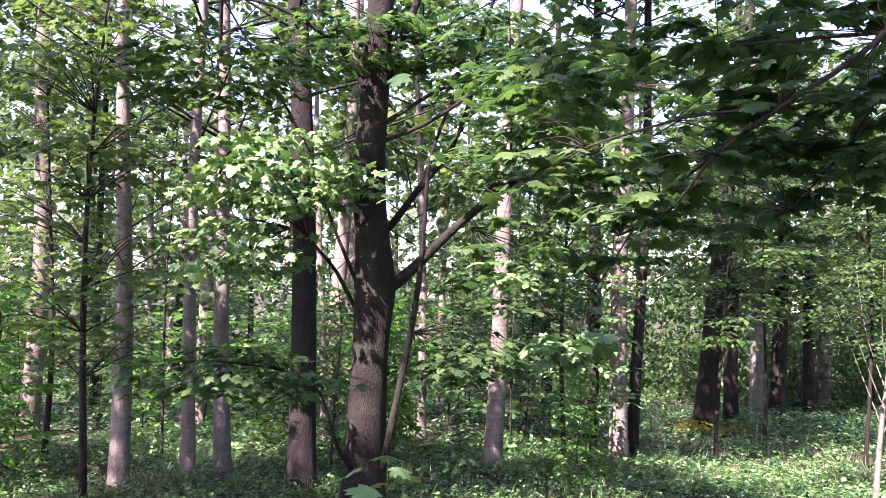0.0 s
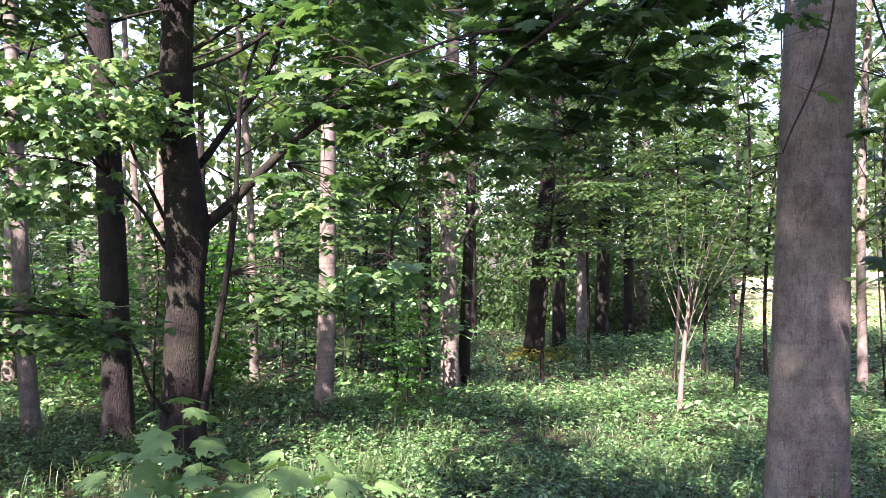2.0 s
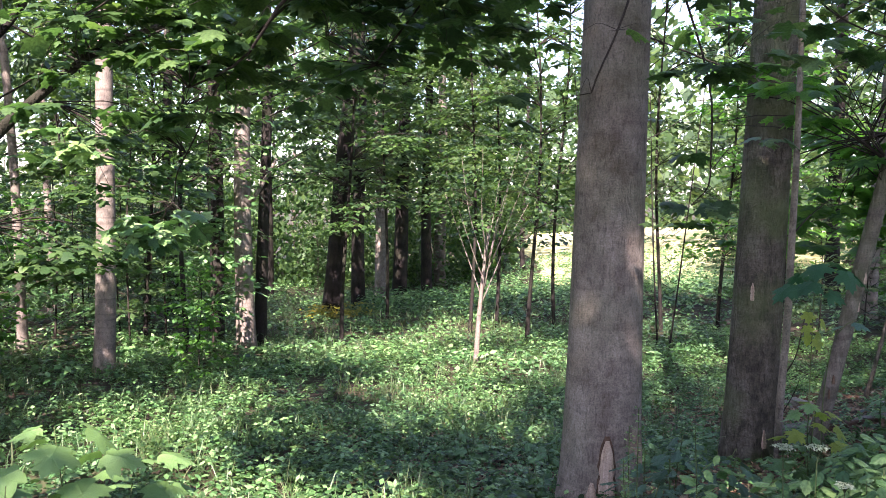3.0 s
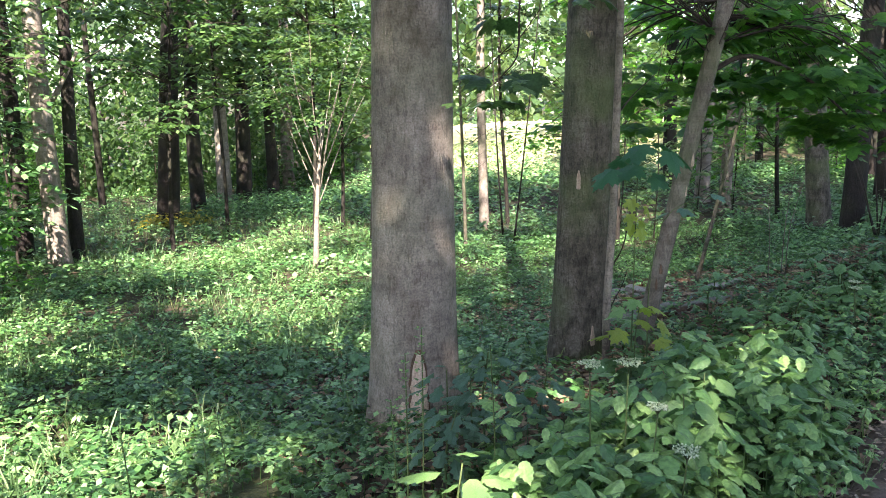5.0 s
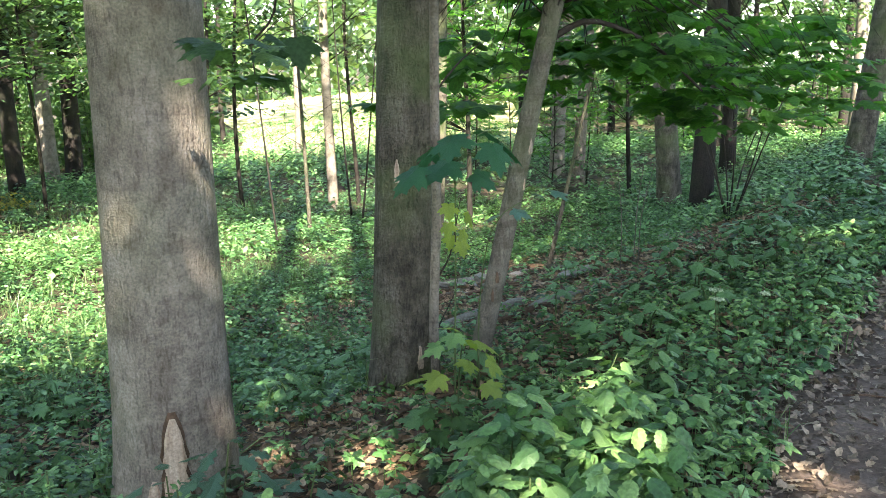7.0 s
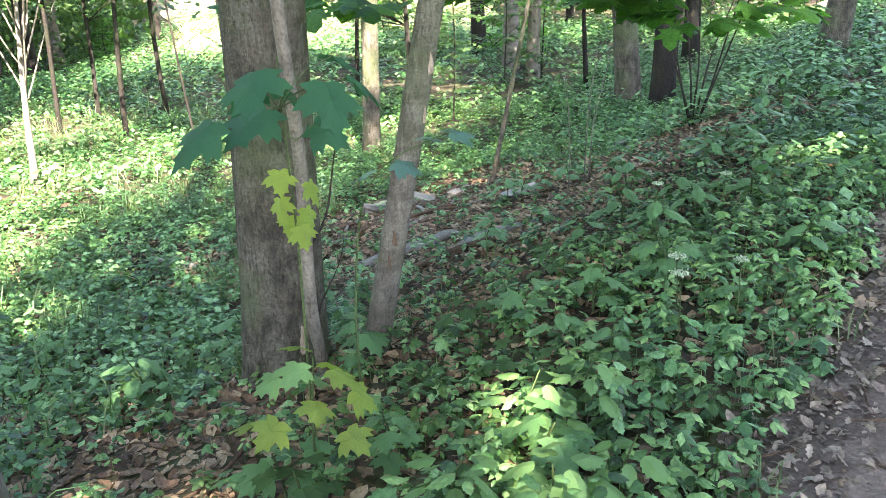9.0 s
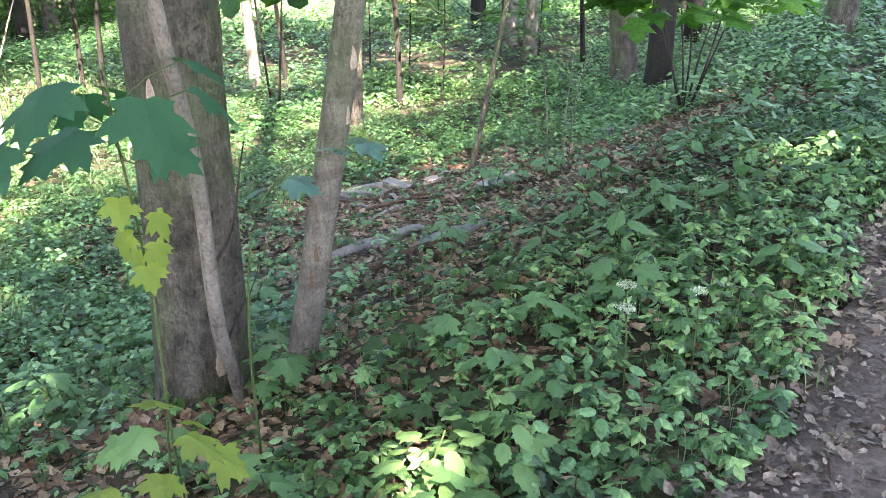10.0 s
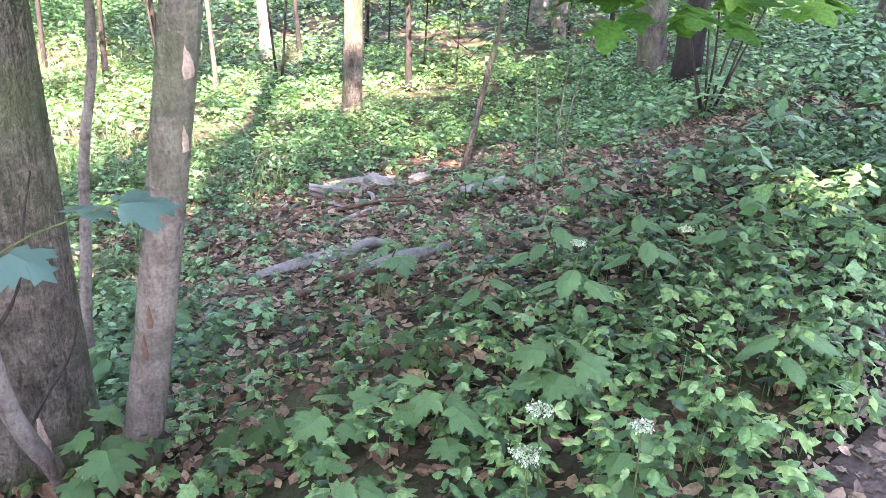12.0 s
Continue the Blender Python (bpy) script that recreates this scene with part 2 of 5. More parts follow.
TOOTHED = outline_leaf([(0, 0), (0.18, 0.04), (0.28, 0.18), (0.25, 0.22), (0.35, 0.36), (0.29, 0.41), (0.33, 0.56), (0.23, 0.61), (0.2, 0.78), (0.1, 0.83), (0, 1)], 0.3, 0.3)


def threefold(half):
    """A leaf of three leaflets on one stalk."""
    v, f = outline_leaf(half, 0.35, 0.3)
    vs, fs = [], []
    for k, (a, s) in enumerate(((0, 0.62), (1.15, 0.5), (-1.15, 0.5))):
        c, d = math.cos(a), math.sin(a)
        w = v * s
        vs.append(np.column_stack([c * w[:, 0] - d * w[:, 1], d * w[:, 0] + c * w[:, 1] + 0.3, w[:, 2]]))
        fs.append(f + k * len(v))
    return np.vstack(vs), np.vstack(fs)


TRIFOL = threefold([(0, 0), (0.24, 0.25), (0.27, 0.5), (0.12, 0.8), (0, 1)])
SIMPLE = (np.array([(0, 0, 0), (0.33, 0.45, -0.1), (0, 1, -0.2), (-0.33, 0.45, -0.1)]), np.array([(0, 1, 2), (0, 2, 3)]))
BLADE = (np.array([(-0.013, 0, 0), (0.013, 0, 0), (-0.012, 0.18, 0.4), (0.012, 0.18, 0.4), (-0.009, 0.42, 0.66), (0.009, 0.42, 0.66), (0, 0.8, 0.68)]),
         np.array([(0, 1, 3), (0, 3, 2), (2, 3, 5), (2, 5, 4), (4, 5, 6)]))
CURLED = (np.array([(0, 0, 0), (0.3, 0.3, 0.14), (0.22, 0.75, 0.1), (0, 1, 0.16), (-0.25, 0.7, 0.12), (-0.34, 0.3, 0.1), (0, 0.5, 0)]),
          np.array([(6, 0, 1), (6, 1, 2), (6, 2, 3), (6, 3, 4), (6, 4, 5), (6, 5, 0)]))


def turns(yaw, pitch, roll):
    """Turn matrices: roll about the midrib, pitch of the tip upwards, yaw about z."""
    cy, sy, cp, sp, cr, sr = np.cos(yaw), np.sin(yaw), np.cos(pitch), np.sin(pitch), np.cos(roll), np.sin(roll)
    z = np.zeros_like(cy)
    a = np.stack([np.stack([cy, -sy, z], -1), np.stack([sy, cy, z], -1), np.stack([z, z, z + 1], -1)], -2)
    b = np.stack([np.stack([z + 1, z, z], -1), np.stack([z, cp, -sp], -1), np.stack([z, sp, cp], -1)], -2)
    c = np.stack([np.stack([cr, z, sr], -1), np.stack([z, z + 1, z], -1), np.stack([-sr, z, cr], -1)], -2)
    return a @ b @ c


def scatter(template, pos, yaw, pitch, roll, size):
    """Copies of one leaf at many places, as one set of vertices and triangles."""
    v, f = template
    pos = np.asarray(pos, float)
    if not len(pos):
        return np.zeros((0, 3)), np.zeros((0, 3), int)
    out = np.einsum("nij,kj->nki", turns(yaw, pitch, roll), v) * np.asarray(size)[:, None, None] + pos[:, None, :]
    faces = f[None] + (np.arange(len(pos)) * len(v))[:, None, None]
    return out.reshape(-1, 3), faces.reshape(-1, 3)


def joined(sets):
    vs, fs, k = [], [], 0
    for v, f in sets:
        vs.append(v)
        fs.append(np.asarray(f) + k)
        k += len(v)
    return np.vstack(vs), np.vstack(fs)


def tube(points, radii, sides=8, bumps=0.0, seed=0):
    """A closed rod through points, as triangles."""
    p = np.asarray(points, float)
    r = np.asarray(radii, float)
    n = len(p)
    way = np.gradient(p, axis=0)
    way /= np.linalg.norm(way, axis=1)[:, None] + 1e-9
    ref = np.where(np.abs(way[:, 2:3]) > 0.9, [[1.0, 0, 0]], [[0, 0, 1.0]])
    u = np.cross(way, ref)
    u /= np.linalg.norm(u, axis=1)[:, None] + 1e-9
    w = np.cross(way, u)
    a = np.arange(sides) * 2 * math.pi / sides
    rr = r[:, None] * np.ones((1, sides))
    if bumps:
        k = np.arange(n)[:, None]
        rr = rr * (1 + bumps * (np.sin(a * 3 + seed + 0.13 * k) * 0.5 + np.sin(a * 2 + 0.31 * k + seed * 2) * 0.5 + np.sin(a * 5 - 0.45 * k + seed) * 0.35))
    ring = p[:, None] + rr[..., None] * (np.cos(a)[None, :, None] * u[:, None] + np.sin(a)[None, :, None] * w[:, None])
    v = np.vstack([ring.reshape(-1, 3), p[:1], p[-1:]])
    f = []
    for i in range(n - 1):
        for j in range(sides):
            k = (j + 1) % sides
            a0, a1, b0, b1 = i * sides + j, i * sides + k, (i + 1) * sides + j, (i + 1) * sides + k
            f += [(a0, b1, a1), (a0, b0, b1)]
    for j in range(sides):
        k = (j + 1) % sides
        f += [(n * sides, j, k), (n * sides + 1, (n - 1) * sides + k, (n - 1) * sides + j)]
    return v, np.array(f)


def curve_points(control, n, wobble=0.0, seed=0):
    """A smooth line (Catmull-Rom) through a few control points."""
    c = np.asarray(control, float)
    c = np.vstack([2 * c[0] - c[1], c, 2 * c[-1] - c[-2]])
    t = np.linspace(0, len(c) - 3 - 1e-6, n)
    i = t.astype(int)
    s = (t - i)[:, None]
    a, b, d, e = c[i], c[i + 1], c[i + 2], c[i + 3]
    out = 0.5 * (2 * b + (d - a) * s + (2 * a - 5 * b + 4 * d - e) * s**2 + (3 * b - 3 * d + e - a) * s**3)
    if wobble:
        k = np.arange(n)
        out[:, 0] += wobble * np.sin(k * 0.9 + seed)
        out[:, 1] += wobble * np.sin(k * 0.7 + 2 * seed)
        out[0] = c[1]
    return out


# ---- the lie of the land ----
CA, SA = math.cos(radians(15)), math.sin(radians(15))


def across(x, y):
    """Metres to the left of the line of the path."""
    return -SA * x + CA * y


def along(x, y):
    return CA * x + SA * y


def lie(x, y):
    """The height of the ground: a level path, a bank that falls away from it, and a gentle slope beyond."""
    x, y = np.asarray(x, float), np.asarray(y, float)
    n = across(x, y)
    bank = np.interp(n, [-60, -4, 1.6, 2.9, 3.7, 5, 6, 7.2, 10, 60], [5, 0.3, 0, -0.16, -0.45, -0.95, -1.22, -1.42, -1.55, -1.7])
    bank = np.where(bank < 0, bank * np.interp(x, [0, 3, 5, 8, 14], [0.65, 0.78, 0.97, 1.02, 1.1]), bank)
    far = np.interp(n, [8, 35, 80], [0, -2.1, -3.5])
    far = far + np.interp(x - 0.4 * y, [1, 6, 12, 26], [0, 0.9, 1.4, 2.2]) * np.clip((n - 16) / 16, 0, 1)
    rough = 0.025 * np.sin(2.1 * x + 0.7 * y) * np.sin(1.7 * y - 0.5 * x) + 0.012 * np.sin(6.3 * x + 1) * np.sin(5.7 * y)
    return bank + far + rough * np.clip((n - 1.4) / 1.5, 0.15, 1)


def path_middle(s):
    return np.interp(s, [-60, -4, 0, 2, 4, 7.5, 11, 20, 60], [-14, -1.6, -0.45, 0.45, 0.97, 1.05, 0.65, -3.5, -50])


def on_path(x, y):
    """How far a place lies outside the trodden path (negative: on it)."""
    s, n = along(x, y), across(x, y)
    return np.abs(n - path_middle(s)) - 0.68 - 0.07 * np.sin(2.3 * s) - 0.05 * np.sin(5.1 * s + 1)


grow = np.cumsum(1.18 ** np.arange(24)) * 0.4
gx = np.concatenate([-12 - grow[::-1] * 3, np.arange(-12, 22, 0.22), 22 + grow * 3])
gy = np.concatenate([-6 - grow[::-1] * 3, np.arange(-6, 34, 0.22), 34 + grow * 3])
X, Y = np.meshgrid(gx, gy, indexing="ij")
Z = lie(X, Y)
nx, ny = X.shape
idx = np.arange(nx * ny).reshape(nx, ny)
quads = np.stack([idx[:-1, :-1], idx[1:, :-1], idx[1:, 1:], idx[:-1, 1:]], -1).reshape(-1, 4)
ground = part("ground", np_mesh("ground", np.stack([X, Y, Z], -1).reshape(-1, 3), quads, SOIL))
tagged(ground, "dark woodland soil sloping down from the path", "ground", kind="structure")

# the path: a strip with its own uneven edges
ss = np.arange(-12, 26, 0.15)
rowsP = []
for s in ss:
    m = float(path_middle(s))
    wl = 0.68 + 0.07 * math.sin(2.3 * s) + 0.05 * math.sin(5.1 * s + 1)
    for q, dz in ((-1.04, -0.05), (-1, 0.012), (-0.6, 0.008), (-0.2, 0.0), (0.2, 0.0), (0.6, 0.008), (1, 0.012), (1.04, -0.05)):
        n = m + q * wl
        x, y = CA * s - SA * n, SA * s + CA * n
        rowsP.append((x, y, float(lie(x, y)) + dz + 0.014))
K = 8
idx = np.arange(len(rowsP)).reshape(-1, K)
quads = np.stack([idx[:-1, :-1], idx[1:, :-1], idx[1:, 1:], idx[:-1, 1:]], -1).reshape(-1, 4)
tagged(part("path", np_mesh("path", rowsP, quads, EARTH)), "trodden earth footpath strewn with dry leaves", "path", kind="structure")

# sunlit field beyond the wood
fx, fy = np.meshgrid(np.linspace(0, 1, 24), np.linspace(0, 1, 24), indexing="ij")
FX, FY = (17.0 + 10 * fx) * (1 - fy) + (51 + 38 * fx) * fy + 0.9 * np.sin(fy * 9) * (1 - fx), (32 - 6 * fx) * (1 - fy) + (98 - 26 * fx) * fy + (0.8 * np.sin(fx * 12) + 0.5 * np.sin(fx * 21)) * (1 - fy)
idx = np.arange(576).reshape(24, 24)
quads = np.stack([idx[:-1, :-1], idx[1:, :-1], idx[1:, 1:], idx[:-1, 1:]], -1).reshape(-1, 4)
tagged(part("field", np_mesh("field", np.stack([FX, FY, lie(FX, FY) + 0.04], -1).reshape(-1, 3), quads, FIELD)), "pale mown field in full sun beyond the trees", "field", kind="structure")

# ---- trees ----


def trunk_mesh(name, height, r0, lean, material, seed=0, sides=16, bend=0.05, top=0.35, flare=0.16, steps=34):
    """A tapering trunk with a flared foot, from below ground up."""
    t = np.linspace(0, 1, steps) ** 1.5
    z = -0.25 + t * (height + 0.25)
    zz = np.maximum(z, 0)
    x = lean[0] * z + bend * np.sin(zz * 0.55 + seed) - bend * math.sin(seed)
    y = lean[1] * z + bend * np.sin(zz * 0.43 + 2 * seed) - bend * math.sin(2 * seed)
    r = r0 * (1 - (1 - top) * zz / height) * (1 + flare * np.exp(-zz / 0.28) + 0.05 * np.exp(-zz / 1.1))
    v, f = tube(np.column_stack([x, y, z]), r, sides, 0.03, seed)
    return np_mesh(name, v, f, material)


def along_trunk(height, lean, bend, seed, z):
    return np.array([lean[0] * z + bend * math.sin(z * 0.55 + seed) - bend * math.sin(seed), lean[1] * z + bend * math.sin(z * 0.43 + 2 * seed) - bend * math.sin(2 * seed), z])


def spray_places(centre, size, count, seed=0, layers=5):
    """Places for leaves in flat, ragged tiers about a centre, thicker towards twig tips."""
    r = np.random.default_rng(seed)
    tips = r.uniform(-1, 1, (max(16, count // 7), 3))
    tips = tips[(tips**2).sum(1) < 1]
    tips[:, 2] = np.round(tips[:, 2] * layers) / layers
    pick = tips[r.integers(0, len(tips), count)]
    p = pick + r.normal(0, 1, (count, 3)) * (0.17, 0.17, 0.035)
    p[:, 2] -= 0.16 * (p[:, 0] ** 2 + p[:, 1] ** 2)
    return np.asarray(centre) + p * np.asarray(size)


def leaf_set(template, places, size, seed=0, spread=0.2, outward=True):
    """Leaves at places; in a spray their tips point outwards and hang a little."""
    r = np.random.default_rng(seed + 5)
    n = len(places)
    yaw = r.uniform(0, 2 * math.pi, n)
    if outward and n:
        off = places - places.mean(0)
        yaw = np.arctan2(-off[:, 0], off[:, 1]) + r.normal(0, 0.9, n)
    return scatter(template, places, yaw, r.normal(-0.5 * spread - 0.08, spread, n), r.normal(0, spread, n), size * r.uniform(0.6, 1.25, n))


def twig_set(centre, size, root, count, seed=0, thick=0.008):
    """Fine twigs that fan from root into a spray."""
    r = np.random.default_rng(seed + 9)
    out = []
    root, centre = np.asarray(root, float), np.asarray(centre, float)
    for _ in range(count):
        d = r.uniform(-0.85, 0.85, 3)
        end = centre + d * size
        mid = root * 0.45 + end * 0.55 + (0, 0, 0.12 * np.linalg.norm(end - root)) + r.normal(0, 0.04, 3)
        pts = curve_points([root, mid, end], 7)
        out.append(tube(pts, np.linspace(thick, thick * 0.3, 7), 4))
    return joined(out)


def limb_set(control, r0, r1, n=12, sides=7, seed=0):
    return tube(curve_points(control, n, 0.012, seed), np.linspace(r0, r1, n), sides, 0.04, seed)


def thing(name, place, label, category, group=""):
    e = new(name)
    e.empty_display_size = 0.1
    e.matrix_basis = pose(*place)
    return tagged(e, label, category, group)


# crowns of tall trees: three kinds of ragged crown, shared by the trees
def crown_mesh(name, seed, count, low, high, spread, leaf, material):
    r = np.random.default_rng(seed)
    sets, twigs = [], []
    clumps = 26
    for k in range(clumps):
        z = low + (high - low) * (k + r.uniform(0, 1)) / clumps
        reach = spread * (0.35 + 0.75 * math.sin(math.pi * min(1, (z - low) / (high - low) * 0.8 + 0.2)))
        a = k * 2.4 + r.uniform(-0.4, 0.4)
        d = reach * r.uniform(0.35, 1)
        c = np.array([math.cos(a) * d, math.sin(a) * d, z])
        s = np.array([1.25, 1.25, 0.55]) * spread * 0.3 * r.uniform(0.7, 1.25)
        p = spray_places(c, s, count // clumps, seed * 50 + k, 3)
        sets.append(leaf_set(SIMPLE, p, leaf, seed * 50 + k, 0.3))
        twigs.append(limb_set([(0, 0, z - 0.35 * d - 0.3), c * (0.5, 0.5, 1) - (0, 0, 0.22 * d), c], 0.026, 0.006, 7, 4, k))
    v, f = joined(sets)
    vt, ft = joined(twigs)
    return np_mesh(name, v, f, material), np_mesh(name + "_limbs", vt, ft, DARKSHADEBARK)


CROWNS = [crown_mesh("tall_crown", 1, 4700, 6.0, 17, 4.2, 0.29, CROWN), crown_mesh("broad_crown", 2, 4700, 5.0, 15, 4.8, 0.29, CROWN), crown_mesh("light_crown", 3, 4600, 5.5, 16, 4.4, 0.26, LIGHTCROWN)]
# thinner crowns
CROWNS += [crown_mesh("thin_crown", 4, 3300, 6, 17, 4.0, 0.19, CROWN), crown_mesh("thin_crown", 5, 3300, 5.5, 16, 4.4, 0.19, LIGHTCROWN)]
# gaps in the leaf roof: the place that the sun reaches through each, and its width
GAPS = [
    (2.0, 5.5, -0.5, 0.7), (1.2, 6.6, -0.7, 0.8), (0.3, 9.6, -1, 0.7), (-1.5, 7.2, -0.8, 0.7), (-3.5, 8.5, -0.9, 0.7), (4.4, 10.8, -1.3, 0.8),
    (7.2, 15.6, 0, 0.4), (0.1, 15, 1, 1.5), (0.8, 11, -1, 0.9), (-0.5, 12.5, -1, 1.0), (1.0, 9.9, -1, 0.6), (-1, 17, 1, 1.5), (2.2, 12, -1.2, 0.7),
    (4.5, 13, -1.2, 0.8), (4.6, 9, -1.1, 0.5), (1.5, 13.5, -1, 0.9), (6.8, 14.5, -1.5, 0.5), (4.5, 24.5, -2, 1.8), (-2.6, 12.2, -0.5, 0.5),
    (-8, 16, 1, 1.3), (-5, 20, 1, 1.5), (0.8, 7.0, 1.4, 0.4), (13, 24, -1, 1.4), (0, 18, 0.5, 2.2), (-3, 16, 0.5, 1.6), (3, 23, 0, 2.4),
    (-6.5, 14, 1, 0.9), (-9, 20, 1, 1.5), (11, 16, -1, 0.5), (14, 18, -1, 1.0), (5.2, 16, 0, 0.5), (3.27, 5.2, 1.0, 0.09), (3.36, 5.06, 2.1, 0.12),
    (5.25, 5.68, 1.95, 0.18), (5.3, 5.62, 0.25, 0.1), (1.3, 8.0, -0.8, 0.5), (3.6, 9.54, -1, 0.4), (5.6, 11.9, -1.3, 0.6), (2.0, 7.1, -0.7, 0.6),
    (6.3, 13.8, -1.4, 0.6), (5.1, 4.0, 0.1, 0.18), (4.92, 3.8, 0.1, 0.14), (5.05, 2.92, 0, 0.16), (9.35, 4.92, -0.1, 0.24), (3.2, 2.9, 0.4, 0.15),
    (2.4, 2.85, 0.5, 0.22), (4.2, 3.3, 0.3, 0.16), (3.7, 3.15, 0.3, 0.16), (4.2, 4.6, -0.2, 0.16), (4.0, 5.3, -0.4, 0.14), (4.75, 6.6, -0.7, 0.16),
    (0.6, 9.0, -0.9, 0.6), (-0.6, 8.2, -0.8, 0.6), (-2.2, 9.4, -0.9, 0.6), (-3.0, 9.7, 3.2, 0.8),
]


def sunlit(p, r, gaps=GAPS):
    """The places p but for those that would close a gap."""
    way = np.array(SUNWARD)
    for gx_, gy_, gz_, gr_ in gaps:
        rel_ = p - (gx_, gy_, gz_)
        off = np.linalg.norm(rel_ - (rel_ @ way)[:, None] * way, axis=1)
        p = p[(off > gr_ + min(0.1, 0.25 * gr_)) | (r.random(len(p)) < 0.03)]
    return p


def roof_crown(x, y, z, seed, clumps=24, low=7.5, count=240, leaf=0.27):
    """The crown of a tree overhead, with the gaps left open."""
    r = np.random.default_rng(seed)
    sets, here = [], np.array((x, y, z))
    for k in range(clumps):
        hz = low + (17 - low) * (k + r.uniform(0, 1)) / clumps
        a, d = k * 2.4 + r.uniform(-0.4, 0.4), (4.4 if clumps > 12 else 2.6) * r.uniform(0.2, 1)
        c = np.array([math.cos(a) * d, math.sin(a) * d, hz])
        p = spray_places(c, np.array([1.6, 1.6, 0.6]) * r.uniform(0.7, 1.2), count, seed * 50 + k, 3)
        p = sunlit(p + here, r)
        p = p[(on_path(p[:, 0], p[:, 1]) > 1.9) | (p[:, 0] > 8) | (r.random(len(p)) < np.interp(p[:, 2], [8, 9.5], [0.1, 0.8]))] - here      # the sky stays open along the path
        if len(p):
            sets.append(leaf_set(SIMPLE, p, leaf, seed * 50 + k, 0.5))
    v, f = joined(sets)
    return np_mesh("roof_crown", v, f, CROWN)


def forest_tree(x, y, r0, lean, material, label, seed, height=17.0, crown=0, bend=0.06, scale=1.0, name="forest_tree", sides=14):
    base = (x, y, float(lie(x, y)))
    e = thing(name, base, label, "tree", "trees of the wood")
    part("trunk", trunk_mesh("trunk", height, r0, lean, material, seed, sides, bend), e)
    if crown is not None:
        me, limbs = CROWNS[crown]
        top = along_trunk(height, lean, bend, seed, 8.0)
        m = pose(top[0], top[1], 0, 0, 0, seed * 77 % 360) @ Matrix.Scale(scale, 4)
        if crown > 2:
            part("crown", roof_crown(base[0] + top[0], base[1] + top[1], base[2], int(abs(seed) * 10) + 3, 8, 11.5), e, "", pose(top[0], top[1], 0))
        else:
            part("crown", me, e, "", m)
        part("branchwork", limbs, e, "", m, "stuff")
    else:
        g = height / 17
        part("branchwork", CROWNS[3][1], e, "", Matrix.Diagonal((g * 0.6, g * 0.6, g * 0.8, 1)), "stuff")
    return e


# the two great trunks beside the path
A = (3.52, 5.30)
beech = forest_tree(*A, 0.262, (0.016, -0.010), BARK, "thick smooth grey beech trunk with a bark wound at its foot", 3, 18, 4, 0.02, 1.0, "beech_tree", 28)
B = (5.34, 5.86)
maple = forest_tree(*B, 0.207, (0.022, -0.018), MOSSBARK, "mossy brown maple trunk beside a thin pale stem", 8, 16, 3, 0.02, 1.0, "maple_tree", 26)


def wound(tree, centre, radius, facing, low, high, width, material, name, label, seed=0, lift=0.012):
    """A bare patch that lies on the round of a trunk, with a ragged rim, narrower at its top."""
    v, f, cols, rows = [], [], 9, 13
    for i in range(rows):
        t = i / (rows - 1)
        z = low + (high - low) * t
        half = width * ((max(0, 1 - t**1.9)) ** 0.8 * min(1, 0.6 + 2 * t) + 0.03) * (1 + 0.16 * math.sin(9 * t + seed) + 0.12 * math.sin(31 * t + 2 * seed))
        for j in range(cols):
            u = (j / (cols - 1) * 2 - 1) * half
            a = facing + u / radius
            rad = radius(z) if callable(radius) else radius
            rr = rad * (1 + 0.16 * math.exp(-max(z, 0) / 0.28) + 0.05 * math.exp(-max(z, 0) / 1.1)) + (lift if 0 < j < cols - 1 and 0 < i < rows - 1 else -0.02)
            v.append((centre[0] + rr * math.cos(a), centre[1] + rr * math.sin(a), z))
    for i in range(rows - 1):
        for j in range(cols - 1):
            a = i * cols + j
            f.append((a, a + 1, a + cols + 1, a + cols))
    return part(name, np_mesh(name, v, f, material), tree, label)


# the bark wound at the beech's foot: bare wood, a dark rim, and two lesser ones
wound(beech, (0, 0), 0.247, radians(-114), 0.02, 0.62, 0.092, BROWNWOOD, "wound_rim", "dark torn bark rim", 1, 0.014)
wound(beech, (0, 0), 0.247, radians(-114), 0.0, 0.585, 0.074, BAREWOOD, "bark_wound", "pale bare wood under torn bark", 1, 0.024)
wound(beech, (0, 0), 0.247, radians(-134), -0.06, 0.27, 0.065, BAREWOOD, "bark_wound", "pale bare wood under torn bark", 3, 0.02)
wound(beech, (0, 0), 0.247, radians(-98), -0.05, 0.14, 0.03, BAREWOOD, "bark_wound", "pale bare wood under torn bark", 4, 0.02)
wound(maple, (0.03, -0.02), 0.212, radians(-142), 1.44, 1.60, 0.02, BAREWOOD, "knot_scar", "pale scar of a lost branch", 2, 0.012)
wound(maple, (0, 0), 0.208, radians(-96), 0.20, 0.38, 0.024, BAREWOOD, "bark_wound", "bare patch at the foot", 5, 0.007)

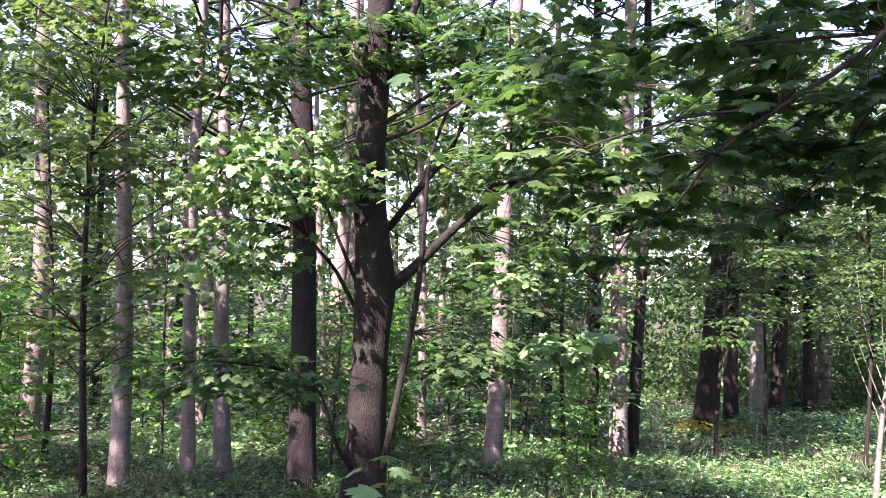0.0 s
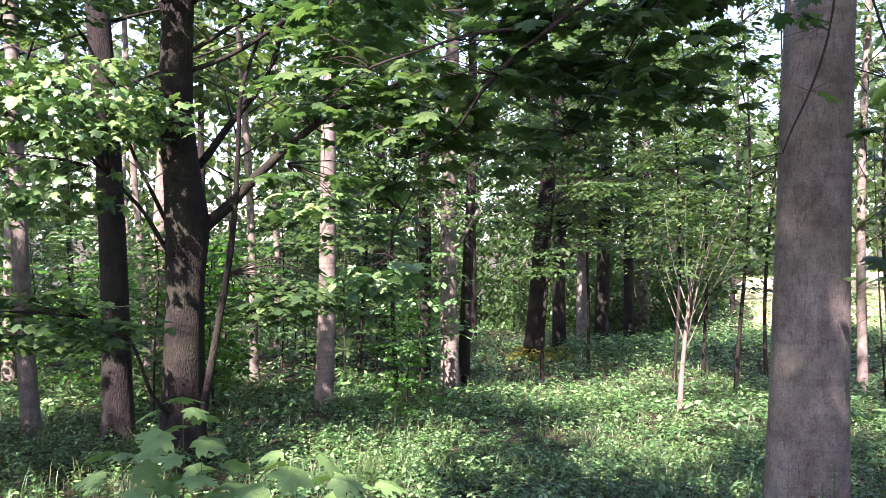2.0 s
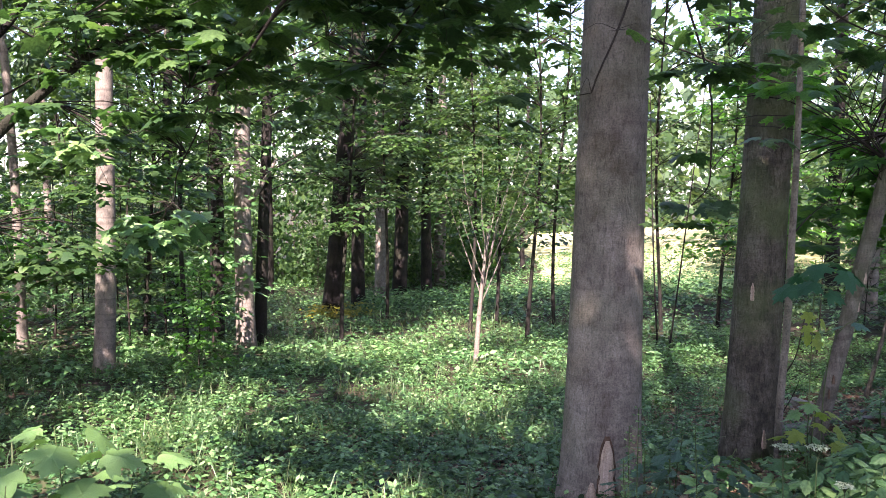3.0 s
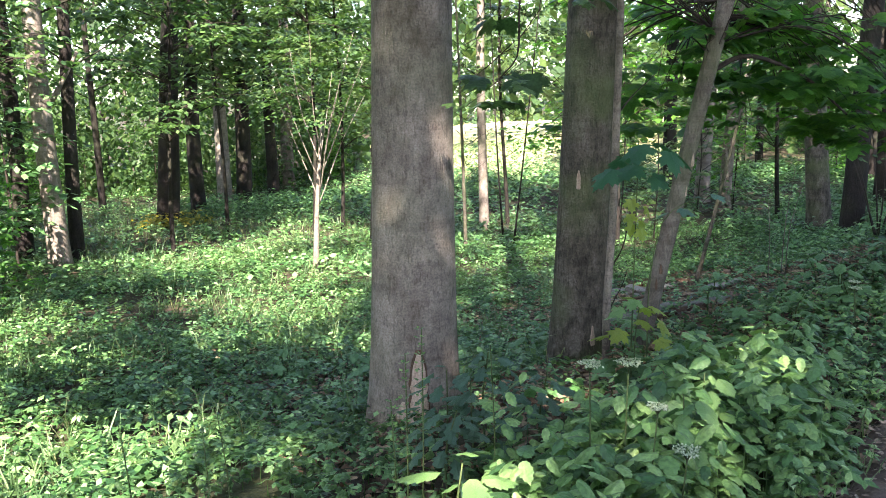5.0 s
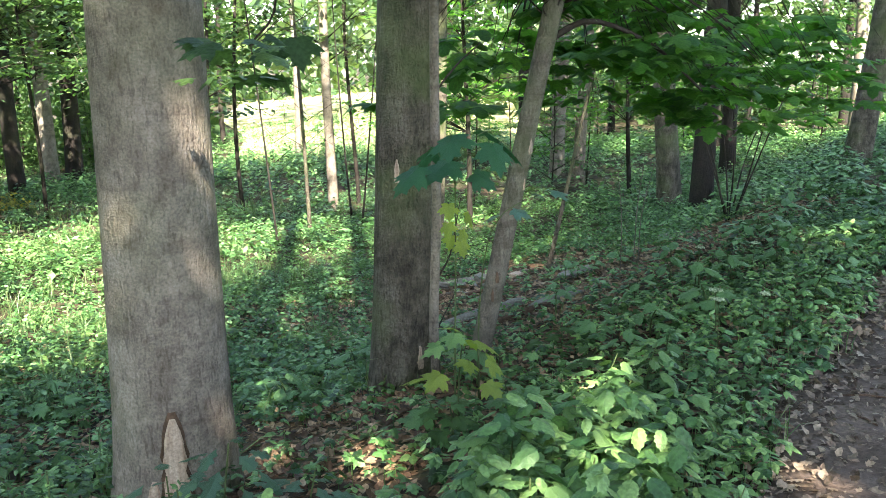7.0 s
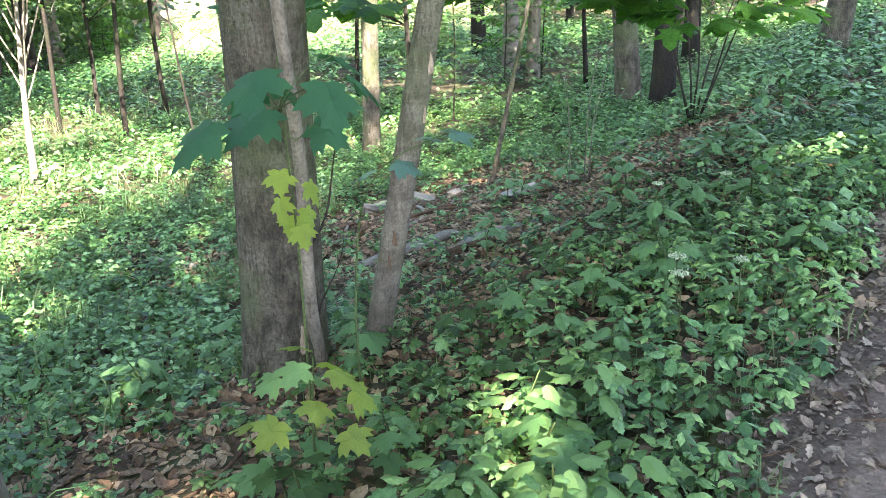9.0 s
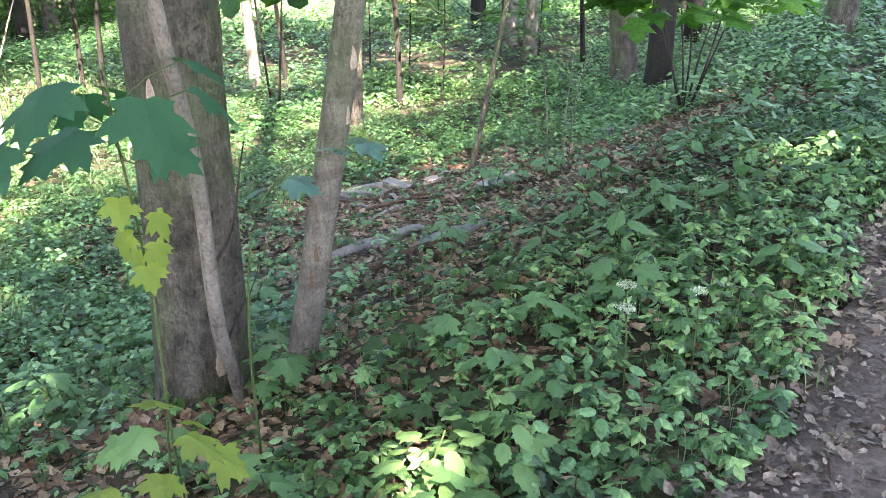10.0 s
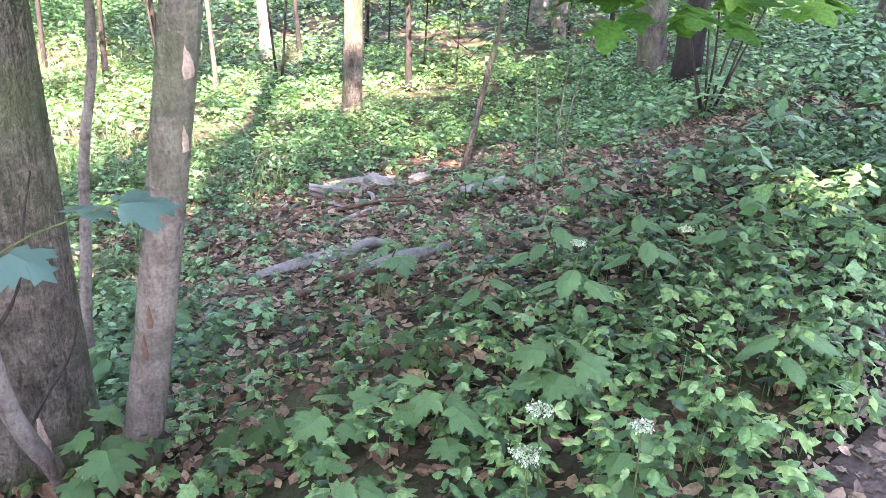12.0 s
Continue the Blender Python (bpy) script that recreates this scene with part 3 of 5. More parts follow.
# the slanting young tree and the thin stem beside the maple
C = (5.56, 5.37)
young = thing("young_maple", (*C, float(lie(*C))), "slanting young maple with a pale scarred grey trunk", "tree")
cz = np.linspace(-0.2, 7.5, 26)
cl = np.column_stack([0.145 * cz + 0.012 * np.sin(cz * 2), -0.128 * cz + 0.012 * np.sin(cz * 1.7), cz])
part("trunk", np_mesh("trunk", *tube(cl, 0.065 * (1 - 0.06 * np.maximum(cz, 0)) * (1 + 0.12 * np.exp(-np.maximum(cz, 0) / 0.2)), 16, 0.05, 2), YOUNGBARK), young)
for z, a, w, hh, s in ((1.42, -70, 0.022, 0.22, 1), (1.2, -55, 0.014, 0.14, 3), (0.62, -120, 0.012, 0.08, 5), (0.5, -125, 0.01, 0.09, 2)):
    wound(young, (0.145 * z, -0.128 * z), 0.0655 - 0.004 * z, radians(a), z, z + hh, w, BAREWOOD if z > 1 else BROWNWOOD, "bark_scar", "torn bark scar", s, 0.006)
limb = limb_set([(0.30, -0.27, 2.1), (0.62, -0.36, 2.22), (1.1, -0.45, 2.08), (1.6, -0.55, 1.78)], 0.022, 0.008)
part("limb", np_mesh("limb", *limb, TWIG), young)
sets, tw = [], []
for k, (c, s, n) in enumerate((((0.7, -0.1, 2.55), (0.75, 0.6, 0.3), 150), ((1.6, -0.2, 2.25), (0.9, 0.7, 0.35), 190), ((-0.4, 0.2, 2.9), (0.8, 0.7, 0.3), 130), ((2.3, -0.5, 1.75), (0.7, 0.6, 0.3), 120), ((0.6, 0.9, 2.0), (0.9, 0.6, 0.35), 130), ((1.9, 0.3, 1.85), (0.9, 0.7, 0.3), 190), ((2.9, 0.2, 1.8), (0.9, 0.7, 0.3), 190), ((1.1, 0.3, 2.0), (0.7, 0.5, 0.25), 130), ((3.6, -0.3, 1.9), (0.8, 0.7, 0.3), 150), ((2.6, 0.6, 2.3), (0.9, 0.7, 0.3), 150), ((3.5, 0.8, 2.25), (0.9, 0.7, 0.3), 150), ((1.5, 0.7, 2.6), (0.8, 0.7, 0.3), 130), ((4.4, 0.3, 2.2), (0.9, 0.7, 0.3), 150), ((2.0, -0.2, 2.7), (0.8, 0.7, 0.3), 120))):
    sets.append(leaf_set(MAPLE_LO, spray_places(c, s, n, 300 + k), 0.15, 300 + k))
    tw.append(twig_set(c, s, (0.32, -0.29, 2.2 + 0.1 * k), 10, 300 + k, 0.007))
part("crown", np_mesh("young_leaves", *joined(sets), HANGING), young)
part("twigwork", np_mesh("young_twigs", *joined(tw), TWIG), young, kind="stuff")

Bs = (5.31, 5.47)
stem = thing("sapling", (*Bs, float(lie(*Bs))), "thin pale bare stem leaning before the mossy maple", "sapling")
part("stem", np_mesh("stem", *tube(curve_points([(0.03, 0.02, -0.15), (0, 0, 0.1), (-0.12, -0.12, 0.5), (-0.18, -0.22, 1.2), (-0.33, -0.38, 1.85), (-0.42, -0.48, 2.6), (-0.5, -0.55, 4.5)], 26), np.linspace(0.036, 0.02, 26), 10, 0.05, 4), PALEBARK), stem)
part("twigwork", np_mesh("bare_twigs", *joined([limb_set([(-0.14, -0.15, 0.75), (-0.02, -0.18, 0.95), (0.06, -0.15, 1.25)], 0.008, 0.003, 8, 5), limb_set([(-0.07, -0.07, 0.35), (0.08, -0.02, 0.5), (0.14, -0.04, 0.72)], 0.006, 0.002, 8, 5, 3), limb_set([(-0.33, -0.38, 1.85), (-0.2, -0.42, 2.05), (-0.05, -0.45, 2.15)], 0.007, 0.003, 8, 5, 4)]), TWIG), stem, kind="stuff")

pale = thing("sapling", (5.78, 6.65, float(lie(5.78, 6.65))), "thin crooked pale sapling behind the mossy maple", "sapling")
part("stem", np_mesh("stem", *tube(curve_points([(0, 0, -0.15), (0.0, 0.0, 0.1), (0.03, 0.0, 0.6), (0.1, -0.02, 1.15), (0.2, -0.06, 1.7), (0.22, -0.08, 2.4), (0.36, -0.16, 3.4)], 22, 0.008), np.linspace(0.034, 0.016, 22), 8, 0.06, 1), PALEBARK), pale)

# trees of the wood in view: place, radius, lean, bark, height
WOOD = [
    (-5.46, 11.96, 0.15, (-0.026, 0), BARK, 12, None, "slender grey trunk with light green foliage"),
    (-4.75, 12.9, 0.115, (-0.016, 0), PALEBARK, 15, 3, "slender pale trunk in the undergrowth"),
    (-4.35, 13.4, 0.14, (-0.049, 0), BARK, 16, 3, "straight grey-brown trunk in the wood"),
    (-2.75, 12.2, 0.21, (-0.056, 0.002), DARKSHADEBARK, 17, 4, "dark straight trunk lit at its foot"),
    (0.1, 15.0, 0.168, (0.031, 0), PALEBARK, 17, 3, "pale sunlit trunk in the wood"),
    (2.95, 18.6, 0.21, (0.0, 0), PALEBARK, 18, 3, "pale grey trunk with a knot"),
    (3.35, 19.2, 0.14, (0.01, 0), DARKSHADEBARK, 17, None, "dark trunk close behind a pale one"),
    (2.39, 19.4, 0.165, (-0.005, 0), DARKSHADEBARK, 17, 3, "dark straight trunk in the wood"),
    (7.4, 28.9, 0.36, (0.095, 0), DARKSHADEBARK, 19, 1, "dark leaning trunk with yellow flowers at its foot"),
    (9.5, 32.7, 0.29, (0, 0), DARKSHADEBARK, 19, 0, "dark trunk of a far row"),
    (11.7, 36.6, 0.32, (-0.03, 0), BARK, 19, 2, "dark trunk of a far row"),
    (12.7, 37.1, 0.36, (0.03, 0), DARKSHADEBARK, 19, 1, "dark trunk of a far row"),
    (14.5, 38.1, 0.28, (0.006, 0), DARKSHADEBARK, 19, 0, "dark trunk of a far row"),
    (17.9, 45.0, 0.38, (0, 0), BARK, 19, 2, "dark trunk of a far row"),
    (-1.63, 20.3, 0.11, (-0.047, 0), PALEBARK, 16, 2, "slim pale trunk far back"),
    (-3.62, 18.1, 0.085, (-0.048, 0), BARK, 14, None, "slim trunk far back in the wood"),
    (15.95, 10.75, 0.225, (-0.055, 0.05), MOSSBARK, 17, 3, "straight mossy brown trunk beside a darker one"),
    (15.0, 9.5, 0.195, (-0.01, 0.009), DARKSHADEBARK, 17, 4, "dark trunk beside a mossy brown one"),
    (16.2, 7.4, 0.2, (0.06, -0.06), MOSSBARK, 14, 3, "leaning mossy brown trunk in the wood"),
    (11.2, 12.35, 0.135, (0.02, -0.02), MOSSBARK, 15, 3, "grey-brown trunk beyond the dead wood"),
    (24.5, 22.6, 0.26, (-0.01, 0.01), DARKSHADEBARK, 18, 0, "dark trunk far back in the wood"),
    (27.5, 25.6, 0.25, (0, 0), DARKSHADEBARK, 18, None, "dark trunk far back in the wood"),
    (10.8, 15.8, 0.042, (-0.03, 0.02), MOSSBARK, 7, None, "thin young stem in the wood"),
    (11.8, 15.4, 0.022, (0.088, -0.064), DARKSHADEBARK, 6, None, "thin young stem in the wood"),
    (12.4, 16.6, 0.024, (-0.06, 0.03), DARKSHADEBARK, 6, None, "thin young stem in the wood"),
    (9.6, 15.0, 0.022, (-0.09, 0.03), DARKSHADEBARK, 6, None, "thin young stem in the wood"),
    (10.25, 8.88, 0.03, (0.14, -0.125), MOSSBARK, 5, None, "thin slanting stem beside the dead wood"),
    (13.5, 19.0, 0.13, (0.0, 0.0), BARK, 16, None, "grey trunk in the undergrowth"),
    (19.5, 16.0, 0.17, (0.02, 0.0), BARK, 16, 2, "grey trunk in the undergrowth"),
    (22.0, 13.0, 0.2, (0.0, 0.03), DARKSHADEBARK, 17, 1, "dark trunk far back in the wood"),
]
for k, (x, y, r0, lean, m, hh, crown, text) in enumerate(WOOD):
    forest_tree(x, y, r0, lean, m, text, k * 1.7 + 0.5, hh, crown, 0.05 if r0 > 0.06 else 0.03, 1.0, "forest_tree" if r0 > 0.06 else "sapling", 14 if r0 > 0.06 else 8)

for e in [o for o in scene.objects if o.get("label") == "pale grey trunk with a knot"]:
    part("branch_stub", np_mesh("branch_stub", *limb_set([(0.1, -0.05, 3.3), (0.32, -0.12, 3.65), (0.62, -0.2, 4.25)], 0.055, 0.03, 8, 8, 2), PALEBARK), e, "pale broken branch stub")

# trees farther back and around, to close the wood
rf = np.random.default_rng(23)
far_trees, tries = [], 0
while len(far_trees) < 64 and tries < 6000:
    tries += 1
    a, d = rf.uniform(-0.25, 2.75), rf.uniform(19, 62)
    x, y = 1 + d * math.cos(a), 2 + d * math.sin(a)
    if across(x, y) < 4 or min((math.hypot(x - t[0], y - t[1]) for t in far_trees), default=9) < 2.6:
        continue
    if min(math.hypot(x - t[0], y - t[1]) for t in WOOD) < 2.2:
        continue
    az = math.degrees(math.atan2(y - 1.2, x - 1.3))
    if 59 < az < 88 and d < 36:
        continue
    if 42 < az < 60 and d > 24 and rf.random() > 0.12:
        continue
    far_trees.append((x, y))
PROTOS = []
for k, m in enumerate((BARK, DARKSHADEBARK, PALEBARK, DARKSHADEBARK)):
    me = trunk_mesh("far_trunk", 17, 0.2, (0.012 * (k - 1.5), 0.01), m, k + 0.3, 10, 0.08)
    PROTOS.append(me)
for k, (x, y) in enumerate(far_trees):
    e = thing("forest_tree", (x, y, float(lie(x, y))), "tall woodland tree far back in the wood", "tree", "trees of the wood")
    g = 0.6 + 0.6 * rf.random()
    part("trunk", PROTOS[k % 4], e, "", pose(0, 0, 0, 0, 0, k * 67) @ Matrix.Diagonal((g, g, 1, 1)))
    if k % 3 != 1 and not (57 < math.degrees(math.atan2(y - 1, x - 1)) < 92 and math.hypot(x, y) > 34):
        me, limbs = CROWNS[k % 3 if k % 5 == 0 else 3 + k % 2]
        if math.hypot(x, y) < 33:
            me = roof_crown(x, y, float(lie(x, y)), 300 + k, 13, 7.0, 170, 0.32)
        part("crown", me, e, "", pose(0, 0, 0) if math.hypot(x, y) < 33 else pose(0, 0, -1.0 - 2 * rf.random(), 0, 0, k * 41))
    else:
        part("branchwork", CROWNS[3][1], e, "", pose(0, 0, 0, 0, 0, k * 41), "stuff")

# unseen trees added behind and beside the walker, set to shade the place
for k, (x, y) in enumerate(((-4.2, -5.2), (2.5, -5.0), (7.5, -4.8), (5.0, -3.6), (12.5, -3.0), (11.0, -0.8), (17.5, 1.5), (-8, -1), (9.5, -3.5), (-4, -10), (-10, -7), (-9, 5), (5, -12), (-15, -14), (14, -11), (-7.5, 2.5), (-1.6, -6.0), (-3.2, -4.0), (-0.9, -3.2), (-7.5, -13), (1, -9), (13.5, 1.2), (8.6, -1.2))):
    e = thing("forest_tree", (x, y, float(lie(x, y))), "unseen tree added to shade the footpath", "tree", "trees of the wood")
    part("trunk", PROTOS[k % 4], e, "", pose(0, 0, 0, 0, 0, k * 67))
    me, limbs = CROWNS[3 + k % 2]
    part("crown", roof_crown(x, y, float(lie(x, y)), 200 + k, *((20, 9.5) if x == 8.6 else (24, 7.5))), e)
    if math.hypot(x + 2.5, y + 4.3) > 4:
        part("branchwork", limbs, e, "", pose(0, 0, 0, 0, 0, k * 53), "stuff")

# ---- the forked maple in the first view ----
gb = np.array((-1.62, 10.8, float(lie(-1.62, 10.8))))
fork = thing("forked_maple", gb, "dark forked maple with spreading low limbs and drooping leaf sprays", "tree")


def rel(*pts_):
    return [np.asarray(p) - gb for p in pts_]


trunk_line = curve_points([(0, 0, -0.3), (0.0, 0, 1.0), (0.04, 0, 2.4), (0.06, 0, 3.1), (-0.06, 0, 4.3), (-0.04, 0, 5.6), (0.02, -0.05, 7.4), (0.1, 0, 12)], 40)
tr = np.interp(trunk_line[:, 2], [-0.3, 0, 0.5, 2.2, 3.0, 3.7, 5, 7, 12], [0.37, 0.34, 0.27, 0.24, 0.28, 0.22, 0.2, 0.18, 0.09])
part("trunk", np_mesh("trunk", *tube(trunk_line, tr, 22, 0.06, 5), DARKSHADEBARK), fork)
FORK_LIMBS = [
    ((-1.45, 10.85, 1.7), (-1.0, 10.8, 2.1), (-0.55, 10.76, 2.55), (0.03, 10.43, 3.05), (0.57, 9.9, 3.28), (1.3, 9.4, 3.5)),
    ((-1.45, 10.95, 2.55), (-1.1, 11.05, 3.05), (-0.6, 11.02, 3.72), (-0.35, 10.85, 4.5), (-0.2, 10.7, 5.3), (0.1, 10.6, 6.2)),
    ((-1.35, 10.68, -0.6), (-1.25, 10.62, -0.1), (-1.03, 10.74, 1.41), (-0.91, 10.73, 2.68), (-0.85, 10.7, 3.6), (-0.5, 10.7, 4.6)),
    ((-1.75, 10.83, 1.4), (-2.05, 10.6, 1.95), (-2.4, 10.41, 2.4), (-2.9, 10.2, 2.85)),
    ((-1.75, 10.8, 1.75), (-2.0, 10.6, 2.3), (-2.2, 10.3, 2.9), (-2.5, 10.1, 3.3)),
    ((-1.6, 10.75, 3.9), (-0.9, 10.65, 4.35), (-0.24, 10.63, 4.64), (0.5, 10.3, 5.1)),
    ((-1.6, 10.75, 3.7), (-0.8, 10.5, 4.0), (0.1, 10.0, 4.5), (0.9, 9.4, 4.6)),
    ((-1.5, 10.75, 4.6), (-1.2, 10.6, 5.3), (-0.9, 10.5, 6.2), (-0.4, 10.4, 7.5)),
    ((-1.75, 10.6, -0.6), (-1.9, 10.3, -0.2), (-2.12, 10.0, 0.5), (-2.5, 9.7, 0.75), (-3.2, 9.4, 0.85)),
    ((-1.7, 10.75, 4.3), (-2.1, 10.6, 4.9), (-2.9, 10.4, 5.4), (-3.9, 10.1, 5.5)),
]
for k, c in enumerate(FORK_LIMBS):
    r0 = (0.085, 0.055, 0.055, 0.035, 0.032, 0.035, 0.035, 0.07, 0.03, 0.045)[k]
    part("limb", np_mesh("limb", *limb_set(rel(*c), r0, r0 * 0.3, 16, 8, k), DARKSHADEBARK), fork)
SPRAYS = [
    ((-2.72, 9.95, 3.2), (1.15, 0.9, 0.55), 560, (-2.4, 10.4, 2.4)), ((-3.0, 9.3, 0.75), (1.25, 0.7, 0.32), 360, (-2.5, 9.7, 0.75)),
    ((-3.4, 10.2, 4.5), (1.4, 0.9, 0.6), 420, (-2.9, 10.4, 5.0)), ((-1.9, 10.4, 5.0), (1.0, 0.8, 0.5), 260, (-1.6, 10.7, 4.5)),
    ((-0.5, 11.0, 5.2), (1.2, 0.8, 0.6), 340, (-0.6, 10.8, 4.8)), ((0.4, 10.3, 3.5), (1.1, 0.8, 0.5), 280, (0.03, 10.4, 3.0)),
    ((-0.3, 10.9, 0.9), (0.9, 0.6, 0.45), 220, (-1.0, 10.7, 1.2)), ((0.8, 9.8, 4.4), (1.2, 0.9, 0.5), 300, (0.5, 10.2, 4.6)),
    ((0.4, 11.2, 1.9), (0.9, 0.7, 0.5), 200, (-0.3, 10.7, 2.6)), ((-3.2, 10.0, 2.2), (0.9, 0.8, 0.4), 220, (-2.6, 10.3, 2.5)),
]
for k, (c, s, n, root) in enumerate(SPRAYS):
    tw = part("spray", np_mesh("spray_twigs", *twig_set(*rel(c), np.array(s), *rel(root), 16, 400 + k), TWIG), fork, kind="stuff")
    # sprays 0 and 9 look sunlit by their paler leaf colour; the rest are plain maple
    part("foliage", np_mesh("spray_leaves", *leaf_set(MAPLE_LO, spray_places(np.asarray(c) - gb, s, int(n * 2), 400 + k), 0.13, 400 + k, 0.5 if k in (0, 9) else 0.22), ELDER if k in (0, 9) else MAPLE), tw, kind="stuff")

# young maples with tiers of foliage that fill the middle height
def leafy_maple(x, y, height, count, material, label, seed, leaf=0.12, low=2.2, lean=(0.0, 0.0)):
    e = thing("young_maple", (x, y, float(lie(x, y))), label, "tree")
    part("trunk", trunk_mesh("trunk", height, 0.055, lean, DARKSHADEBARK, seed, 9, 0.12, 0.25), e)
    r = np.random.default_rng(int(seed * 10))
    sets, tw = [], []
    tiers = 9
    for k in range(tiers):
        z = low + (height - low) * k / (tiers - 1)
        a, d = k * 2.4 + seed, r.uniform(0.5, 1.3)
        root = along_trunk(height, lean, 0.12, seed, z - 0.5)
        c = root + (math.cos(a) * d, math.sin(a) * d, 0.5)
        s = np.array((1.25, 1.15, 0.4)) * r.uniform(0.8, 1.2)
        far = math.hypot(x, y) > 15.5
        sets.append(leaf_set(SIMPLE if far else MAPLE_LO, spray_places(c, s, count * (3 if far else 2) // (2 * tiers), int(seed * 100) + k), leaf, int(seed * 100) + k))
        tw.append(twig_set(c, s, root, 7, int(seed * 100) + k, 0.012))
    part("crown", np_mesh("tier_leaves", *joined(sets), material), e)
    part("twigwork", np_mesh("tier_twigs", *joined(tw), TWIG), e, kind="stuff")


leafy_maple(-5.3, 10.6, 7.0, 2600, LIGHTCROWN, "slender young maple with light yellow-green foliage", 2.2)
leafy_maple(1.6, 17.0, 7.5, 2000, MAPLE, "young maple with tiers of dark green foliage", 3.1, 0.13, 3.4)
leafy_maple(5.6, 20.5, 8.5, 2000, MAPLE, "young maple with tiers of green foliage", 4.3, 0.16, 3.2)
leafy_maple(9.6, 21.5, 9.0, 2000, CROWN, "young maple with tiers of green foliage", 5.7, 0.17, 3.4)
leafy_maple(-8.2, 14.8, 8.0, 2000, LIGHTCROWN, "young maple with light green foliage", 6.9, 0.14)
leafy_maple(13.2, 13.6, 7.0, 2000, HANGING, "young maple with bright green foliage", 8.2, 0.14, 2.4)
leafy_maple(18.0, 13.2, 7.0, 1800, HANGING, "young maple with bright green foliage", 9.4, 0.15, 2.2)
leafy_maple(15.8, 18.5, 8.0, 1800, CROWN, "young maple with tiers of green foliage", 10.6, 0.16, 2.6)
leafy_maple(0.9, 20.5, 8.0, 1800, MAPLE, "young maple with tiers of green foliage", 11.3, 0.15, 2.6)

leafy_maple(10.9, 22.5, 10.0, 2200, MAPLE, "young maple with tiers of green foliage", 12.4, 0.17, 2.8)
leafy_maple(14.5, 19.3, 11.0, 2200, CROWN, "young maple with tiers of green foliage", 14.9, 0.17, 4.3)
leafy_maple(11.6, 20.2, 11.0, 2200, MAPLE, "young maple with tiers of green foliage", 16.1, 0.17, 4.0)
leafy_maple(9.9, 18.6, 9.5, 2200, MAPLE, "young maple with tiers of green foliage", 17.3, 0.15, 3.4)
leafy_maple(8.4, 25.5, 11.0, 2200, CROWN, "young maple with tiers of green foliage", 13.7, 0.18, 4.2)

# ---- the beech-side maple branch that hangs over the way ----
hang = thing("hanging_branch", (3.52, 5.30, float(lie(*A)) + 5.2), "low leafy maple branch hanging over the footpath", "branch")
h0 = np.array((3.52, 5.30, float(lie(*A)) + 5.2))
BOUGHS = [
    ((3.52, 5.3, 4.7), (2.6, 4.3, 4.0), (1.75, 3.75, 3.05), (1.33, 3.9, 2.74), (1.1, 4.1, 2.53), (0.93, 4.35, 2.28), (0.7, 4.6, 2.15)),
    ((1.33, 3.9, 2.74), (0.9, 4.2, 2.72), (0.5, 4.5, 2.62), (0.2, 5.0, 2.5)),
    ((2.6, 4.3, 4.0), (2.2, 4.0, 3.3), (1.9, 4.0, 2.9), (1.75, 4.2, 2.6), (1.6, 4.5, 2.3)),
    ((3.4, 5.1, 4.5), (3.0, 4.3, 3.6), (2.75, 3.9, 2.8), (2.6, 3.85, 2.45), (2.5, 3.9, 2.15)),
    ((3.52, 5.3, 4.7), (3.5, 4.6, 3.6), (3.35, 4.0, 2.8), (3.2, 3.75, 2.35)),
    ((1.33, 3.9, 2.74), (1.0, 5.0, 2.4), (0.8, 6.2, 1.9), (0.75, 6.9, 1.55)),
    ((1.75, 3.75, 3.05), (1.2, 4.5, 3.2), (1.0, 5.6, 3.4), (1.1, 6.6, 3.5), (0.8, 7.5, 3.6)),
    ((3.5, 5.2, 4.4), (3.6, 4.8, 3.2), (3.7, 4.5, 2.3), (3.68, 4.45, 1.8), (3.6, 4.5, 1.6)),
    ((2.6, 4.3, 4.0), (2.3, 5.0, 3.4), (2.0, 5.6, 3.0), (1.7, 6.0, 2.7), (1.3, 6.3, 2.5)),
    ((3.5, 4.6, 3.6), (3.9, 4.2, 3.0), (4.3, 4.1, 2.7), (4.8, 4.0, 2.55)),
]
